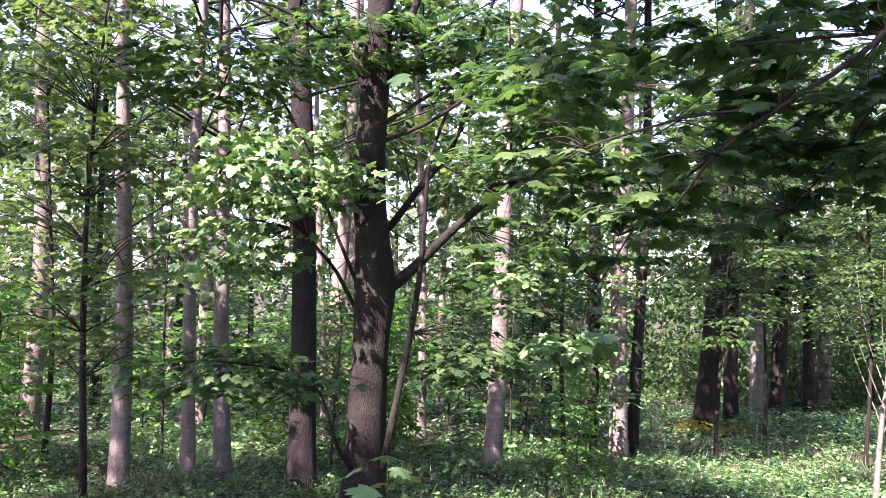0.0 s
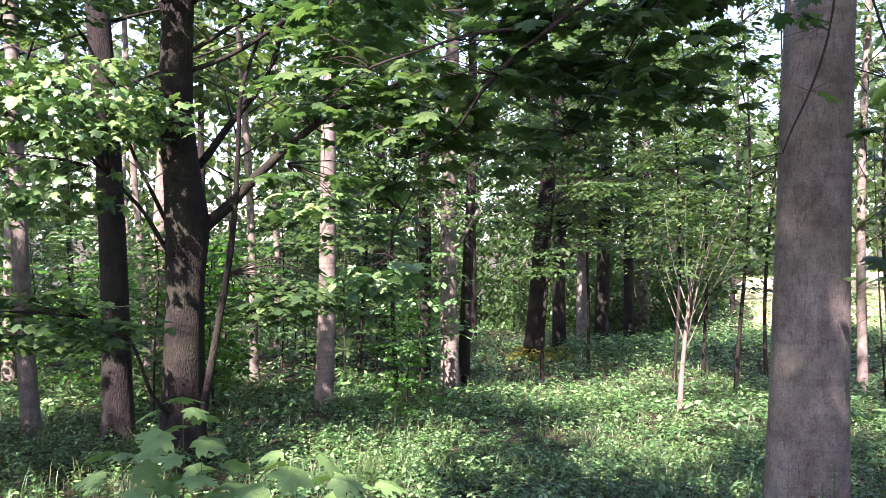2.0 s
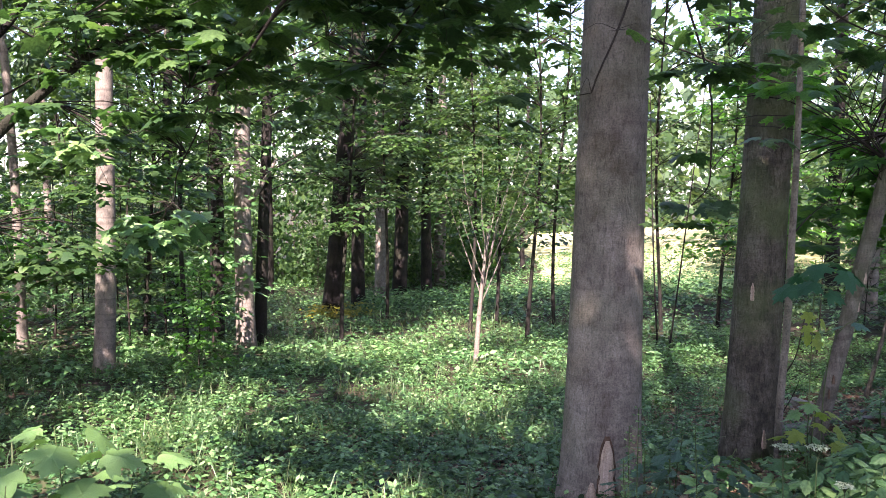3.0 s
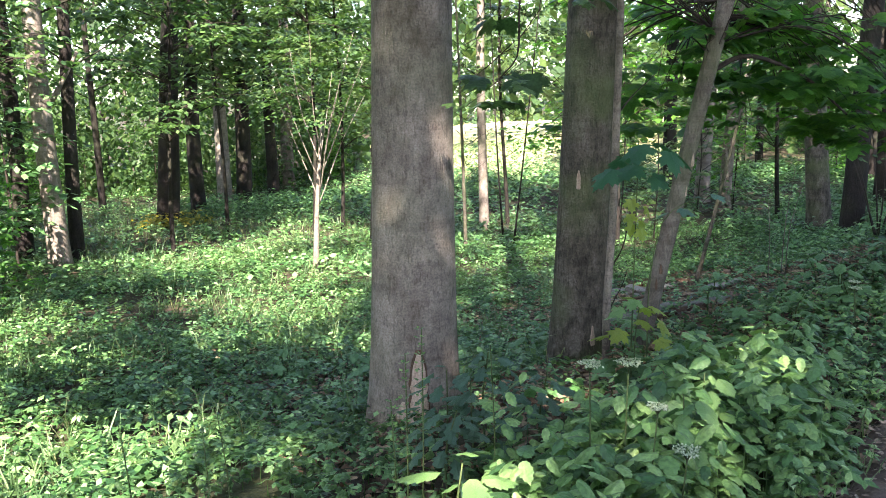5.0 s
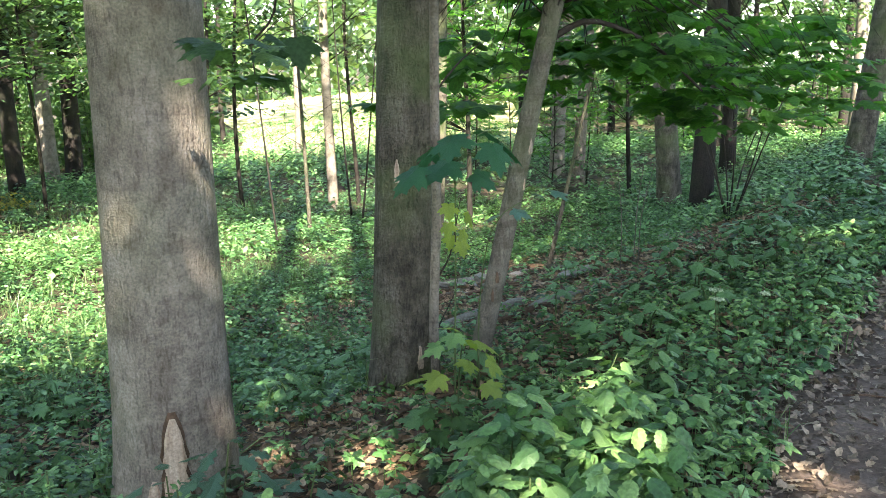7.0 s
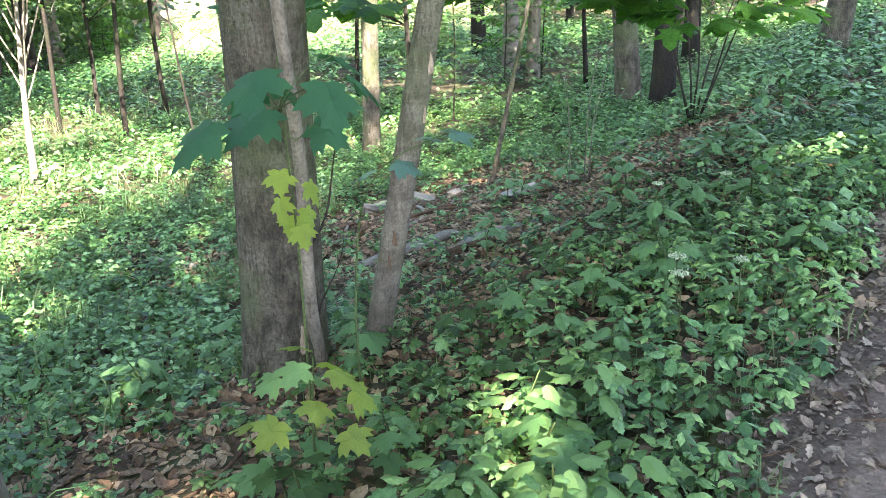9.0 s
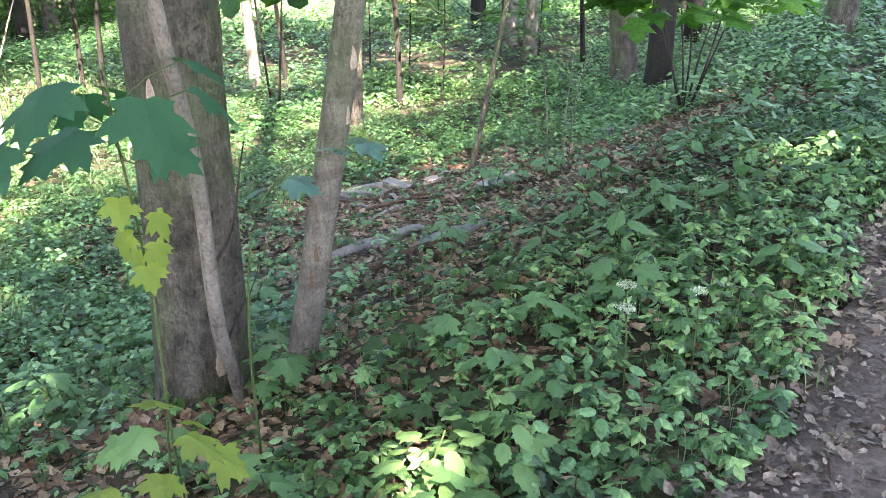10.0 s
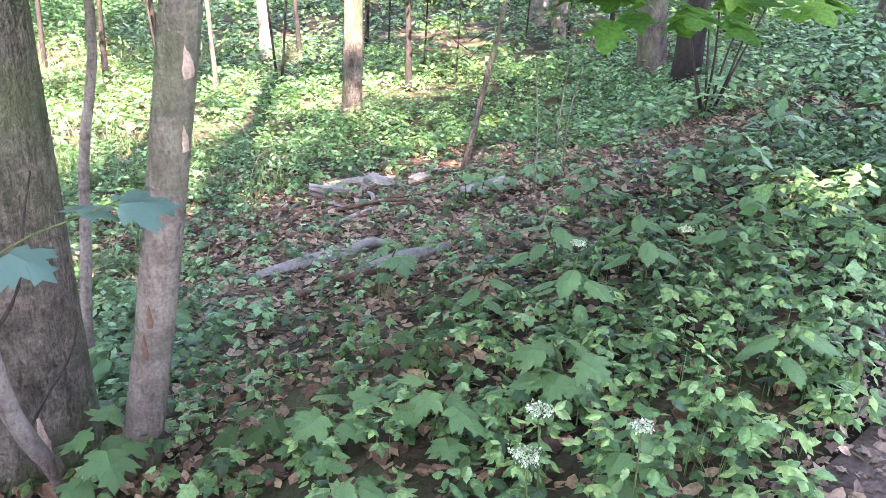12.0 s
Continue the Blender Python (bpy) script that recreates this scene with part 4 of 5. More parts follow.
SPR = [
    ((1.5, 4.0, 2.85), (0.55, 0.5, 0.28), 85, 0), ((1.05, 4.3, 2.55), (0.5, 0.5, 0.25), 75, 0), ((0.75, 4.6, 2.2), (0.42, 0.4, 0.22), 46, 0),
    ((0.5, 4.8, 2.62), (0.5, 0.5, 0.22), 60, 1), ((0.25, 5.9, 2.15), (0.5, 0.5, 0.25), 50, 1), ((1.75, 4.3, 2.7), (0.5, 0.45, 0.25), 70, 2), ((1.55, 4.7, 2.3), (0.4, 0.4, 0.2), 40, 2),
    ((2.6, 3.95, 2.45), (0.45, 0.35, 0.25), 50, 3), ((2.4, 4.05, 2.12), (0.28, 0.25, 0.14), 22, 3), ((3.2, 3.75, 2.32), (0.4, 0.3, 0.12), 34, 4), ((3.6, 3.8, 2.5), (0.5, 0.4, 0.2), 40, 4),
    ((0.78, 7.0, 1.4), (0.38, 0.38, 0.2), 40, 5), ((0.3, 6.3, 2.0), (0.45, 0.45, 0.2), 40, 5), ((0.4, 5.1, 3.25), (0.8, 0.7, 0.3), 120, 6), ((1.3, 4.6, 3.3), (0.9, 0.7, 0.3), 130, 6),
    ((1.2, 7.0, 3.5), (0.9, 0.8, 0.35), 120, 6), ((2.3, 6.6, 3.3), (0.9, 0.8, 0.35), 120, 6), ((0.5, 7.8, 3.7), (1.0, 0.8, 0.35), 120, 6), ((2.2, 4.4, 3.3), (0.9, 0.7, 0.35), 130, 2), ((1.9, 5.6, 2.7), (0.8, 0.6, 0.3), 90, 2),
    ((2.4, 4.5, 3.0), (0.45, 0.45, 0.3), 100, 8), ((2.35, 4.6, 2.55), (0.4, 0.4, 0.2), 60, 8), ((2.75, 4.5, 3.05), (0.5, 0.45, 0.25), 60, 3), ((2.9, 4.7, 3.55), (0.6, 0.5, 0.25), 60, 3), ((2.7, 4.9, 2.7), (0.45, 0.4, 0.18), 40, 3),
    ((3.66, 4.5, 1.6), (0.42, 0.35, 0.14), 24, 7), ((3.75, 4.45, 2.05), (0.4, 0.35, 0.15), 14, 7),
    ((2.2, 5.2, 3.3), (0.7, 0.6, 0.3), 70, 8), ((1.8, 5.8, 2.85), (0.7, 0.6, 0.25), 70, 8), ((1.35, 6.2, 2.6), (0.6, 0.5, 0.22), 55, 8), ((2.4, 5.7, 2.75), (0.6, 0.5, 0.2), 50, 8), ((2.3, 5.0, 2.6), (0.5, 0.4, 0.18), 36, 8),
    ((3.9, 4.2, 3.0), (0.6, 0.5, 0.2), 26, 9), ((4.4, 4.1, 2.85), (0.6, 0.5, 0.15), 24, 9), ((3.4, 4.4, 2.85), (0.5, 0.4, 0.15), 18, 9), ((4.9, 4.2, 2.9), (0.6, 0.5, 0.15), 22, 9),
    ((1.9, 4.3, 2.5), (0.45, 0.4, 0.15), 34, 2), ((1.25, 4.4, 2.85), (0.6, 0.5, 0.25), 60, 1), ((0.42, 5.14, 2.5), (0.4, 0.4, 0.2), 36, 1), ((1.6, 4.1, 3.15), (0.7, 0.5, 0.25), 60, 0), ((2.1, 4.0, 2.75), (0.5, 0.4, 0.2), 44, 0), ((1.0, 5.2, 2.7), (0.6, 0.5, 0.2), 44, 5),
]
rb = np.random.default_rng(77)
for b, c in enumerate(BOUGHS):
    r0 = 0.02 if b == 0 else 0.009
    bough = part("bough", np_mesh("bough", *limb_set([np.asarray(p) - h0 for p in c], r0, 0.004, 18, 6, b), TWIG), hang)
    tws, lvs = [], []
    for k, (ctr, s, n, which) in enumerate(SPR):
        if which != b:
            continue
        ctr = np.asarray(ctr)
        cl = np.asarray(c)
        root = cl[np.argmin(((cl - ctr) ** 2).sum(1))] - h0
        tws.append(twig_set(ctr - h0, np.array(s), root, 3 if b in (3, 4, 7, 9) else 9, 600 + k, 0.002 if b in (3, 4, 7, 9) else 0.0035))
        lvs.append(leaf_set(MAPLE_HI, sunlit(spray_places(ctr, s, int(n * (1.05 if ctr[0] > 1.7 else 1.6 if ctr[0] > 1.15 else 2.0)), 600 + k, 4), rb, [(3.28, 5.17, 0.98, 0.3), (3.34, 5.06, 2.1, 0.32)]) - h0, 0.115 if ctr[2] > 1.5 else 0.15, 600 + k, 0.24 if ctr[2] > 1.5 else 0.4))
    if tws:
        part("twigwork", np_mesh("bough_twigs", *joined(tws), TWIG), bough, kind="stuff")
        # bough 5: sunlight on its spray is put in with a paler leaf colour
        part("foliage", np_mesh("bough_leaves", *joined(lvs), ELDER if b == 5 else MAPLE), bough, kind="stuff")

# ---- understory: leafy saplings through the wood ----
UNDER = []
for k in range(5):
    hgt = (3.2, 4.4, 2.4, 5.4, 3.8)[k]
    sets, tw = [], []
    main = tube(curve_points([(0, 0, -0.2), (0.06, 0.04, hgt * 0.4), (-0.05, 0.08, hgt * 0.75), (0.02, 0, hgt)], 10), np.linspace(0.022, 0.006, 10), 5)
    r = np.random.default_rng(800 + k)
    for j in range(13):
        z = hgt * (0.16 + 0.82 * j / 12)
        a, d = j * 2.4 + r.uniform(-0.3, 0.3), r.uniform(0.2, 0.85) * (1.1 - 0.5 * j / 12)
        c = np.array((math.cos(a) * d, math.sin(a) * d, z))
        sets.append(leaf_set(SIMPLE, spray_places(c, (0.65, 0.65, 0.16), 100, 900 + k * 20 + j, 2), 0.125, 900 + k * 20 + j, 0.22))
        tw.append(limb_set([(0, 0, z - 0.25), c * (0.5, 0.5, 1) - (0, 0, 0.1), c], 0.008, 0.003, 4, 3, j))
    UNDER.append((np_mesh("sapling_leaves", *joined(sets), (MAPLE, CROWN, HANGING, CROWN, HERB)[k]), np_mesh("sapling_stem", *main, TWIG), np_mesh("sapling_twigs", *joined(tw), TWIG)))
ru = np.random.default_rng(31)
saplings, tries = [], 0
while len(saplings) < 165 and tries < 20000:
    tries += 1
    a, d = ru.uniform(0.15, 2.55), 13 + 37 * ru.random() ** 1.1
    x, y = 1 + d * math.cos(a), 1.5 + d * math.sin(a)
    n = across(x, y)
    if n < 5.5 or min((math.hypot(x - t[0], y - t[1]) for t in saplings), default=9) < 1.3:
        continue
    az = math.degrees(math.atan2(y - 1.0, x - 1.0))
    open_floor = 62 < az < 84 and d < 44      # the open slope up to the far row of trunks
    if open_floor:
        continue
    if 42 < az <= 62 and (d < 14.5 or ru.random() > (0.08 if az > 50 else 0.95)):
        continue
    if az <= 42 and d < 17:
        continue
    saplings.append((x, y))
for k, (x, y) in enumerate(saplings):
    e = thing("sapling", (x, y, float(lie(x, y))), "leafy young maple in the undergrowth", "sapling", "saplings of the undergrowth")
    leaves, main, side = UNDER[k % 5]
    g = ru.uniform(0.75, 1.35)
    m = pose(0, 0, 0, 0, 0, k * 59) @ Matrix.Scale(g, 4)
    part("stem", main, e, "", m)
    part("branchwork", side, e, "", m, "stuff")
    part("crown", leaves, e, "", m)

# a far wall of woods where the trunks end
rw = np.random.default_rng(5)
N = 46000
a = rw.uniform(-0.5, 3.0, N)
d = rw.uniform(50, 78, N)
az = np.degrees(a)
x, y = d * np.cos(a), d * np.sin(a)
z = lie(x, y) + 20 * rw.random(N) ** 1.5
gap = (az > 47) & (az < 63)
z = np.where(gap, lie(x, y) + 2.9 + 14 * rw.random(N), z)
keep = ~gap | (rw.random(N) < 0.75)
keep &= (np.sin(a * 40) + np.sin(a * 23 + z) + rw.normal(0, 0.8, N)) > -1.2
p = np.column_stack([x, y, z])[keep]
a3, d3 = np.radians(rw.uniform(38, 72, 9000)), rw.uniform(100, 118, 9000)
x3, y3 = d3 * np.cos(a3), d3 * np.sin(a3)
p = np.vstack([p, np.column_stack([x3, y3, lie(x3, y3) + 16 * rw.random(9000) ** 1.4])])
n2 = 25000
a2, d2 = np.radians(rw.uniform(64, 92, n2)), rw.uniform(46, 56, n2)
x2, y2 = d2 * np.cos(a2), d2 * np.sin(a2)
p2 = np.column_stack([x2, y2, lie(x2, y2) + 14 * rw.random(n2) ** 1.35])
tagged(part("far_thicket", np_mesh("far_thicket", *leaf_set(SIMPLE, p2, 0.32, 6, 0.7, False), MAPLE)), "shaded green thicket behind the far row of trunks", "thicket", kind="stuff")
v, f = leaf_set(SIMPLE, p, 1.1, 5, 0.7, False)
tagged(part("far_woods", np_mesh("far_woods", v, f, CROWN)), "dense green woods far behind the trunks", "woods", kind="stuff")

# ---- the forest floor ----
rg = np.random.default_rng(41)


def floor_spots(count, x0, x1, y0, y1, keep):
    x, y = rg.uniform(x0, x1, count), rg.uniform(y0, y1, count)
    ok = keep(x, y) > rg.random(count)
    x, y = x[ok], y[ok]
    return np.column_stack([x, y, lie(x, y)])


def litter_bare(x, y):
    """1 where dead leaves lie open: the hollow with the dead wood and the bank below the path."""
    hollow = 1.1 * np.exp(-((np.abs((x - 9.1) / 2.4)) ** 4 + np.abs((y - 8.3) / 1.6) ** 4))
    bank = 0.95 * np.exp(-((np.abs((x - 9.8) / 2.2)) ** 3 + np.abs((y - 6.3) / 0.75) ** 3))
    logs = np.exp(-((np.abs((x - 7.5) / 1.0)) ** 3 + np.abs((y - 7.0) / 0.75) ** 3))
    foot = 0.6 * np.exp(-(((x - 4.9) / 1.0) ** 2 + ((y - 5.1) / 0.8) ** 2))
    low = 0.62 * np.exp(-((np.abs((x - 7.2) / 2.3)) ** 3 + np.abs((y - 5.5) / 0.95) ** 3))
    feet = 0.72 * np.exp(-(((x - 4.2) / 0.9) ** 2 + ((y - 5.7) / 1.0) ** 2))
    return np.clip(hollow + bank + logs + foot + low + feet, 0, 1)


def clumpy(x, y):
    return 0.5 + 0.28 * np.sin(1.9 * x + 0.8 * np.sin(1.3 * y)) + 0.28 * np.sin(1.6 * y + 1.1 * np.sin(0.9 * x) + 2)


def whorls(spots, height, leaves, length, template, seed, tiers=1, tilt=-0.12, spread=0.24, reach=0.25):
    """Low plants: rings of leaves about an upright stalk."""
    r = np.random.default_rng(seed)
    n = len(spots)
    hgt = height * r.uniform(0.5, 1.3, n)
    pos, yaw, pit, rol, siz = [], [], [], [], []
    for tier in range(tiers):
        up = 1 - 0.38 * tier
        for k in range(leaves):
            w = 2 * math.pi * k / leaves + tier * 0.8 + r.uniform(0, 6.28, n) * (1 if k == 0 else 0)
            if k == 0:
                w0 = w
            yw = w0 + 2 * math.pi * k / leaves + r.normal(0, 0.25, n)
            s = length * r.uniform(0.55, 1.25, n)
            pos.append(spots + np.column_stack([-np.sin(yw) * s * reach, np.cos(yw) * s * reach, hgt * up * r.uniform(0.85, 1.1, n)]))
            yaw.append(yw)
            pit.append(r.normal(tilt, spread, n))
            rol.append(r.normal(0, spread, n))
            siz.append(s)
    return scatter(template, np.vstack(pos), np.hstack(yaw), np.hstack(pit), np.hstack(rol), np.hstack(siz))


def stalks(spots, height, seed, thick=0.003):
    r = np.random.default_rng(seed)
    n = len(spots)
    v = np.array([(-1, -0.6, 0), (1, -0.6, 0), (0, 1.1, 0), (0, 0, 1)])
    f = np.array([(0, 1, 3), (1, 2, 3), (2, 0, 3)])
    hgt = height * r.uniform(0.7, 1.1, n)
    out = spots[:, None, :] + v[None] * np.stack([np.full(n, thick), np.full(n, thick), hgt], -1)[:, None, :]
    return out.reshape(-1, 3), (f[None] + (np.arange(n) * 4)[:, None, None]).reshape(-1, 3)


def stuff(name, sets, material, label, category):
    v, f = joined(sets)
    return tagged(part(name, np_mesh(name, v, f, material, False)), label, category, kind="stuff")


off_path = lambda x, y: np.clip(on_path(x, y) * 4, 0, 1)
# maple seedlings and herbs near the walk
near = floor_spots(17000, 1.2, 12.5, 2.4, 10.5, lambda x, y: off_path(x, y) * (1 - 0.8 * litter_bare(x, y)) * np.clip(clumpy(x * 1.4, y * 1.4) * 1.3, 0.35, 1))
q = len(near) // 4
stuff("seedlings", [whorls(near[:q], 0.10, 4, 0.058, MAPLE_LO, 1, 1), stalks(near[:q], 0.10, 3)], HERB, "low maple seedlings on the bank", "undergrowth")
stuff("trefoil_herbs", [whorls(near[q:2 * q], 0.11, 3, 0.08, TRIFOL, 2, 1), stalks(near[q:2 * q], 0.1, 31)], HERB, "low three-leaved herbs on the bank", "undergrowth")
stuff("herbs", [whorls(near[2 * q:3 * q], 0.12, 5, 0.05, TOOTHED, 4, 1), stalks(near[2 * q:3 * q], 0.12, 5)], MAPLE, "dark green woodland herbs on the bank", "undergrowth")
stuff("small_herbs", [whorls(near[3 * q:], 0.07, 5, 0.04, OVAL, 41, 1), stalks(near[3 * q:], 0.07, 51)], ELDER, "small light green herbs on the bank", "undergrowth")
# knee-high growth along the edge of the path
edge = floor_spots(10500, 1.4, 15, 1.2, 9.0, lambda x, y: (on_path(x, y) > 0.0) * np.exp(-(np.maximum(on_path(x, y) - 0.5, 0) / 0.6) ** 2) * np.interp(x, [1.6, 2.4, 9, 13], [0.6, 1, 1, 0.8]) * 0.75 * (across(x, y) > path_middle(along(x, y))))
he = 0.10 + np.interp(edge[:, 0], [2, 3.6, 5, 9], [0.28, 0.22, 0.10, 0.14]) * np.exp(-((on_path(edge[:, 0], edge[:, 1]) - 0.45) / 0.35) ** 2)
half = len(edge) // 2
stuff("path_edge_herbs", [whorls(edge[:half], he[:half], 4, 0.056, TOOTHED, 6, 3, -0.2), stalks(edge[:half], he[:half], 7)], HERB, "dense green herbs along the footpath edge", "undergrowth")
stuff("ground_elder", [whorls(edge[half:], he[half:] * 1.08, 3, 0.085, TRIFOL, 8, 2, -0.15), stalks(edge[half:], he[half:], 9)], ELDER, "light green ground elder along the footpath", "undergrowth")
# taller light herbs at the near corner of the bank
front = floor_spots(900, 1.9, 4.5, 2.2, 4.0, lambda x, y: np.exp(-((on_path(x, y) - 0.45) / 0.4) ** 2) * (on_path(x, y) > 0.1) * (across(x, y) > path_middle(along(x, y))))
stuff("light_herbs", [whorls(front, 0.36, 4, 0.085, TOOTHED, 18, 3, -0.22), stalks(front, 0.36, 19)], ELDER, "tall light green herbs beside the footpath", "undergrowth")
# rank growth where the path bends away
rank = floor_spots(9500, 8, 34, -2, 22, lambda x, y: (on_path(x, y) > 0.02) * (across(x, y) < 9) * ((across(x, y) < 5) | (x > 15)) * np.clip((x - 7.5) / 3, 0, 1) * (1 - litter_bare(x, y)))
stuff("rank_herbs", [whorls(rank, 0.3, 4, 0.11, SIMPLE, 14, 3), stalks(rank, 0.3, 15)], HERB, "rank green herbs where the footpath bends away", "undergrowth")
# the open slope: mixed herbs and grass
slope = floor_spots(33000, -9, 16, 5.2, 21, lambda x, y: (across(x, y) > 4.2) * (1 - 0.97 * litter_bare(x, y)) * np.clip(clumpy(x * 0.7, y * 0.7) + 0.3, 0.2, 1) * (1 - np.clip((across(x, y) - 9) / 22, 0, 0.6)))
q = len(slope) // 3
stuff("slope_herbs", [whorls(slope[:q], 0.22, 5, 0.066, SIMPLE, 10, 2), whorls(slope[q:2 * q], 0.14, 5, 0.066, SIMPLE, 11, 2)], HERB, "thick green herbs covering the slope", "undergrowth")
stuff("slope_seedlings", [whorls(slope[2 * q:], 0.18, 5, 0.066, SIMPLE, 12, 2)], MAPLE, "thick maple seedlings covering the slope", "undergrowth")
verge = floor_spots(7000, 9, 34, 16, 37, lambda x, y: np.exp(-((y - (33.5 - 0.6 * (x - 17)) + 3.2) / 4.0) ** 2))
stuff("field_verge", [whorls(verge, 0.55, 4, 0.17, SIMPLE, 17, 3)], HERB, "tall light green growth along the field edge", "undergrowth")
deep = floor_spots(18000, -26, 34, 14, 52, lambda x, y: (across(x, y) > 6) * 0.62)
stuff("far_herbs", [whorls(deep, 0.3, 4, 0.15, SIMPLE, 13, 2)], HERB, "green undergrowth deep in the wood", "undergrowth")


def tufts(spots, blades, length, seed):
    r = np.random.default_rng(seed)
    p = np.repeat(spots, blades, 0) + np.column_stack([r.normal(0, 0.03, (len(spots) * blades, 2)), np.zeros(len(spots) * blades)])
    n = len(p)
    return scatter(BLADE, p, r.uniform(0, 6.28, n), r.normal(0.15, 0.22, n), r.normal(0, 0.15, n), length * r.uniform(0.5, 1.3, n))


gs = floor_spots(3600, -6, 9, 4.2, 20, lambda x, y: (across(x, y) > 3.9) * (clumpy(x + 3, y * 1.3) > 0.5) * 0.8 * (1 - litter_bare(x, y)))
ge = floor_spots(900, 2, 14, 2.0, 6, lambda x, y: (np.abs(on_path(x, y) - 0.12) < 0.16) * 0.8)
gr_far = floor_spots(1300, 2, 14, 18, 40, lambda x, y: (across(x, y) > 6) * 0.9)
stuff("grass", [tufts(gs, 7, 0.34, 21), tufts(ge, 7, 0.17, 22), tufts(gr_far, 5, 0.45, 23)], GRASS, "tufts of woodland grass", "grass")
# the far side of the path, behind the walker
side = floor_spots(6500, -12, 14, -9, 5, lambda x, y: (on_path(x, y) > 0.05) * (across(x, y) < path_middle(along(x, y)) + 0.0) * np.clip(clumpy(x, y) + 0.2, 0.2, 1) + (on_path(x, y) > 0.05) * (across(x, y) > 0) * (x < 1.6) * 0.8)
stuff("wayside_herbs", [whorls(side, 0.2, 4, 0.11, SIMPLE, 16, 2)], HERB, "green herbs on the far side of the footpath", "undergrowth")
# dead leaves
dl = floor_spots(54000, 2.5, 13.5, 3.2, 11, lambda x, y: off_path(x, y) * (0.5 + 0.5 * litter_bare(x, y)))
r = np.random.default_rng(61)
n = len(dl)
stuff("leaf_litter", [scatter(CURLED, dl + (0, 0, 0.006), r.uniform(0, 6.28, n), r.normal(0, 0.25, n), r.normal(0, 0.3, n), r.uniform(0.035, 0.085, n))], LITTER, "brown dead leaves on the forest floor", "leaf litter")
pl = floor_spots(60000, 1, 9.5, 0.5, 5, lambda x, y: (on_path(x, y) < 0.12) * np.clip(0.25 + 1.1 * np.abs(across(x, y) - path_middle(along(x, y))) ** 2, 0, 1))
n = len(pl)
stuff("path_litter", [scatter(sh, pl[k::3] + (0, 0, 0.03), r.uniform(0, 6.28, len(pl[k::3])), r.normal(0.1, 0.35, len(pl[k::3])), r.normal(0, 0.5, len(pl[k::3])), 0.016 + 0.05 * r.random(len(pl[k::3])) ** 2) for k, sh in enumerate((CURLED, MAPLE_LO, OAKLEAF))], PALELITTER, "pale dry leaves strewn on the footpath", "leaf litter")
st = floor_spots(1500, 3, 13, 2, 10, lambda x, y: 0.15 + 0.8 * litter_bare(x, y) + 0.35 * (on_path(x, y) < 0))
sets = []
for k, p in enumerate(st[:700]):
    a, l = r.uniform(0, 6.28), r.uniform(0.06, 0.32)
    e = np.array((math.cos(a), math.sin(a), 0)) * l
    q2 = p + e
    q2[2] = float(lie(q2[0], q2[1]))
    sets.append(tube([p + (0, 0, 0.02), (p + q2) / 2 + (0, 0, 0.03), q2 + (0, 0, 0.022)], [0.004, 0.005, 0.003], 4))
stuff("fallen_twigs", sets, BROWNWOOD, "thin fallen twigs on the forest floor", "twigs")

# ---- dead wood in the hollow ----


rs0 = np.random.default_rng(19).uniform(-1, 1, (26, 4))


def log(ends, r0, r1, material, label, seed, name="log", bow=0.03, sides=10):
    r0, r1 = r0 * 0.95, r1 * 0.95
    a, b = (np.array((x, y, float(lie(x, y)) + r0 * 0.75)) for x, y in ends)
    mid = (a + b) / 2 + (0, 0, bow)
    e = thing(name, a - (0, 0, r0 * 0.75), label, "dead wood", "dead wood in the hollow")
    part("wood", np_mesh("wood", *tube(curve_points([a - a, mid - a, b - a], 12, 0.008, seed), np.linspace(r0, r1, 12), sides, 0.12, seed), material), e)
    return e


log([(7.2, 7.6), (7.8, 7.28)], 0.065, 0.07, DEADWOOD, "weathered grey log with a pale end", 1)
log([(7.72, 7.33), (8.1, 7.2)], 0.06, 0.03, DEADWOOD, "crooked grey piece of dead branch", 2, bow=0.06)
log([(7.42, 6.55), (7.95, 6.45)], 0.08, 0.065, DEADWOOD, "short weathered log among leaves", 3)
log([(7.0, 6.75), (7.6, 6.42)], 0.045, 0.04, BROWNWOOD, "rotting brown log half in the soil", 4)
log([(9.6, 10.1), (10.5, 9.2)], 0.06, 0.045, BROWNWOOD, "long brown fallen branch", 5)
log([(9.1, 9.75), (9.75, 9.35)], 0.045, 0.04, DEADWOOD, "grey split length of wood", 6)
log([(8.2, 8.3), (8.9, 8.45)], 0.03, 0.02, DEADWOOD, "grey stick on dead leaves", 7)
log([(8.4, 8.8), (9.3, 8.2)], 0.022, 0.015, BROWNWOOD, "brown stick on dead leaves", 8)
log([(9.3, 8.9), (10.3, 8.75)], 0.022, 0.012, BROWNWOOD, "brown stick on dead leaves", 9)
log([(8.0, 9.4), (9.0, 9.0)], 0.02, 0.012, BROWNWOOD, "brown stick on dead leaves", 10)
log([(6.9, 7.3), (7.05, 7.05)], 0.04, 0.035, BROWNWOOD, "dark stub of rotten wood", 11)
log([(11.4, 8.05), (12.0, 7.8)], 0.05, 0.04, DEADWOOD, "pale broken piece of wood", 12)
log([(11.2, 7.7), (11.9, 7.65)], 0.035, 0.03, DEADWOOD, "pale broken piece of wood", 13)
log([(4.2, 4.75), (5.0, 5.25)], 0.012, 0.008, BROWNWOOD, "thin dark fallen stick", 14, "stick", 0.05, 6)


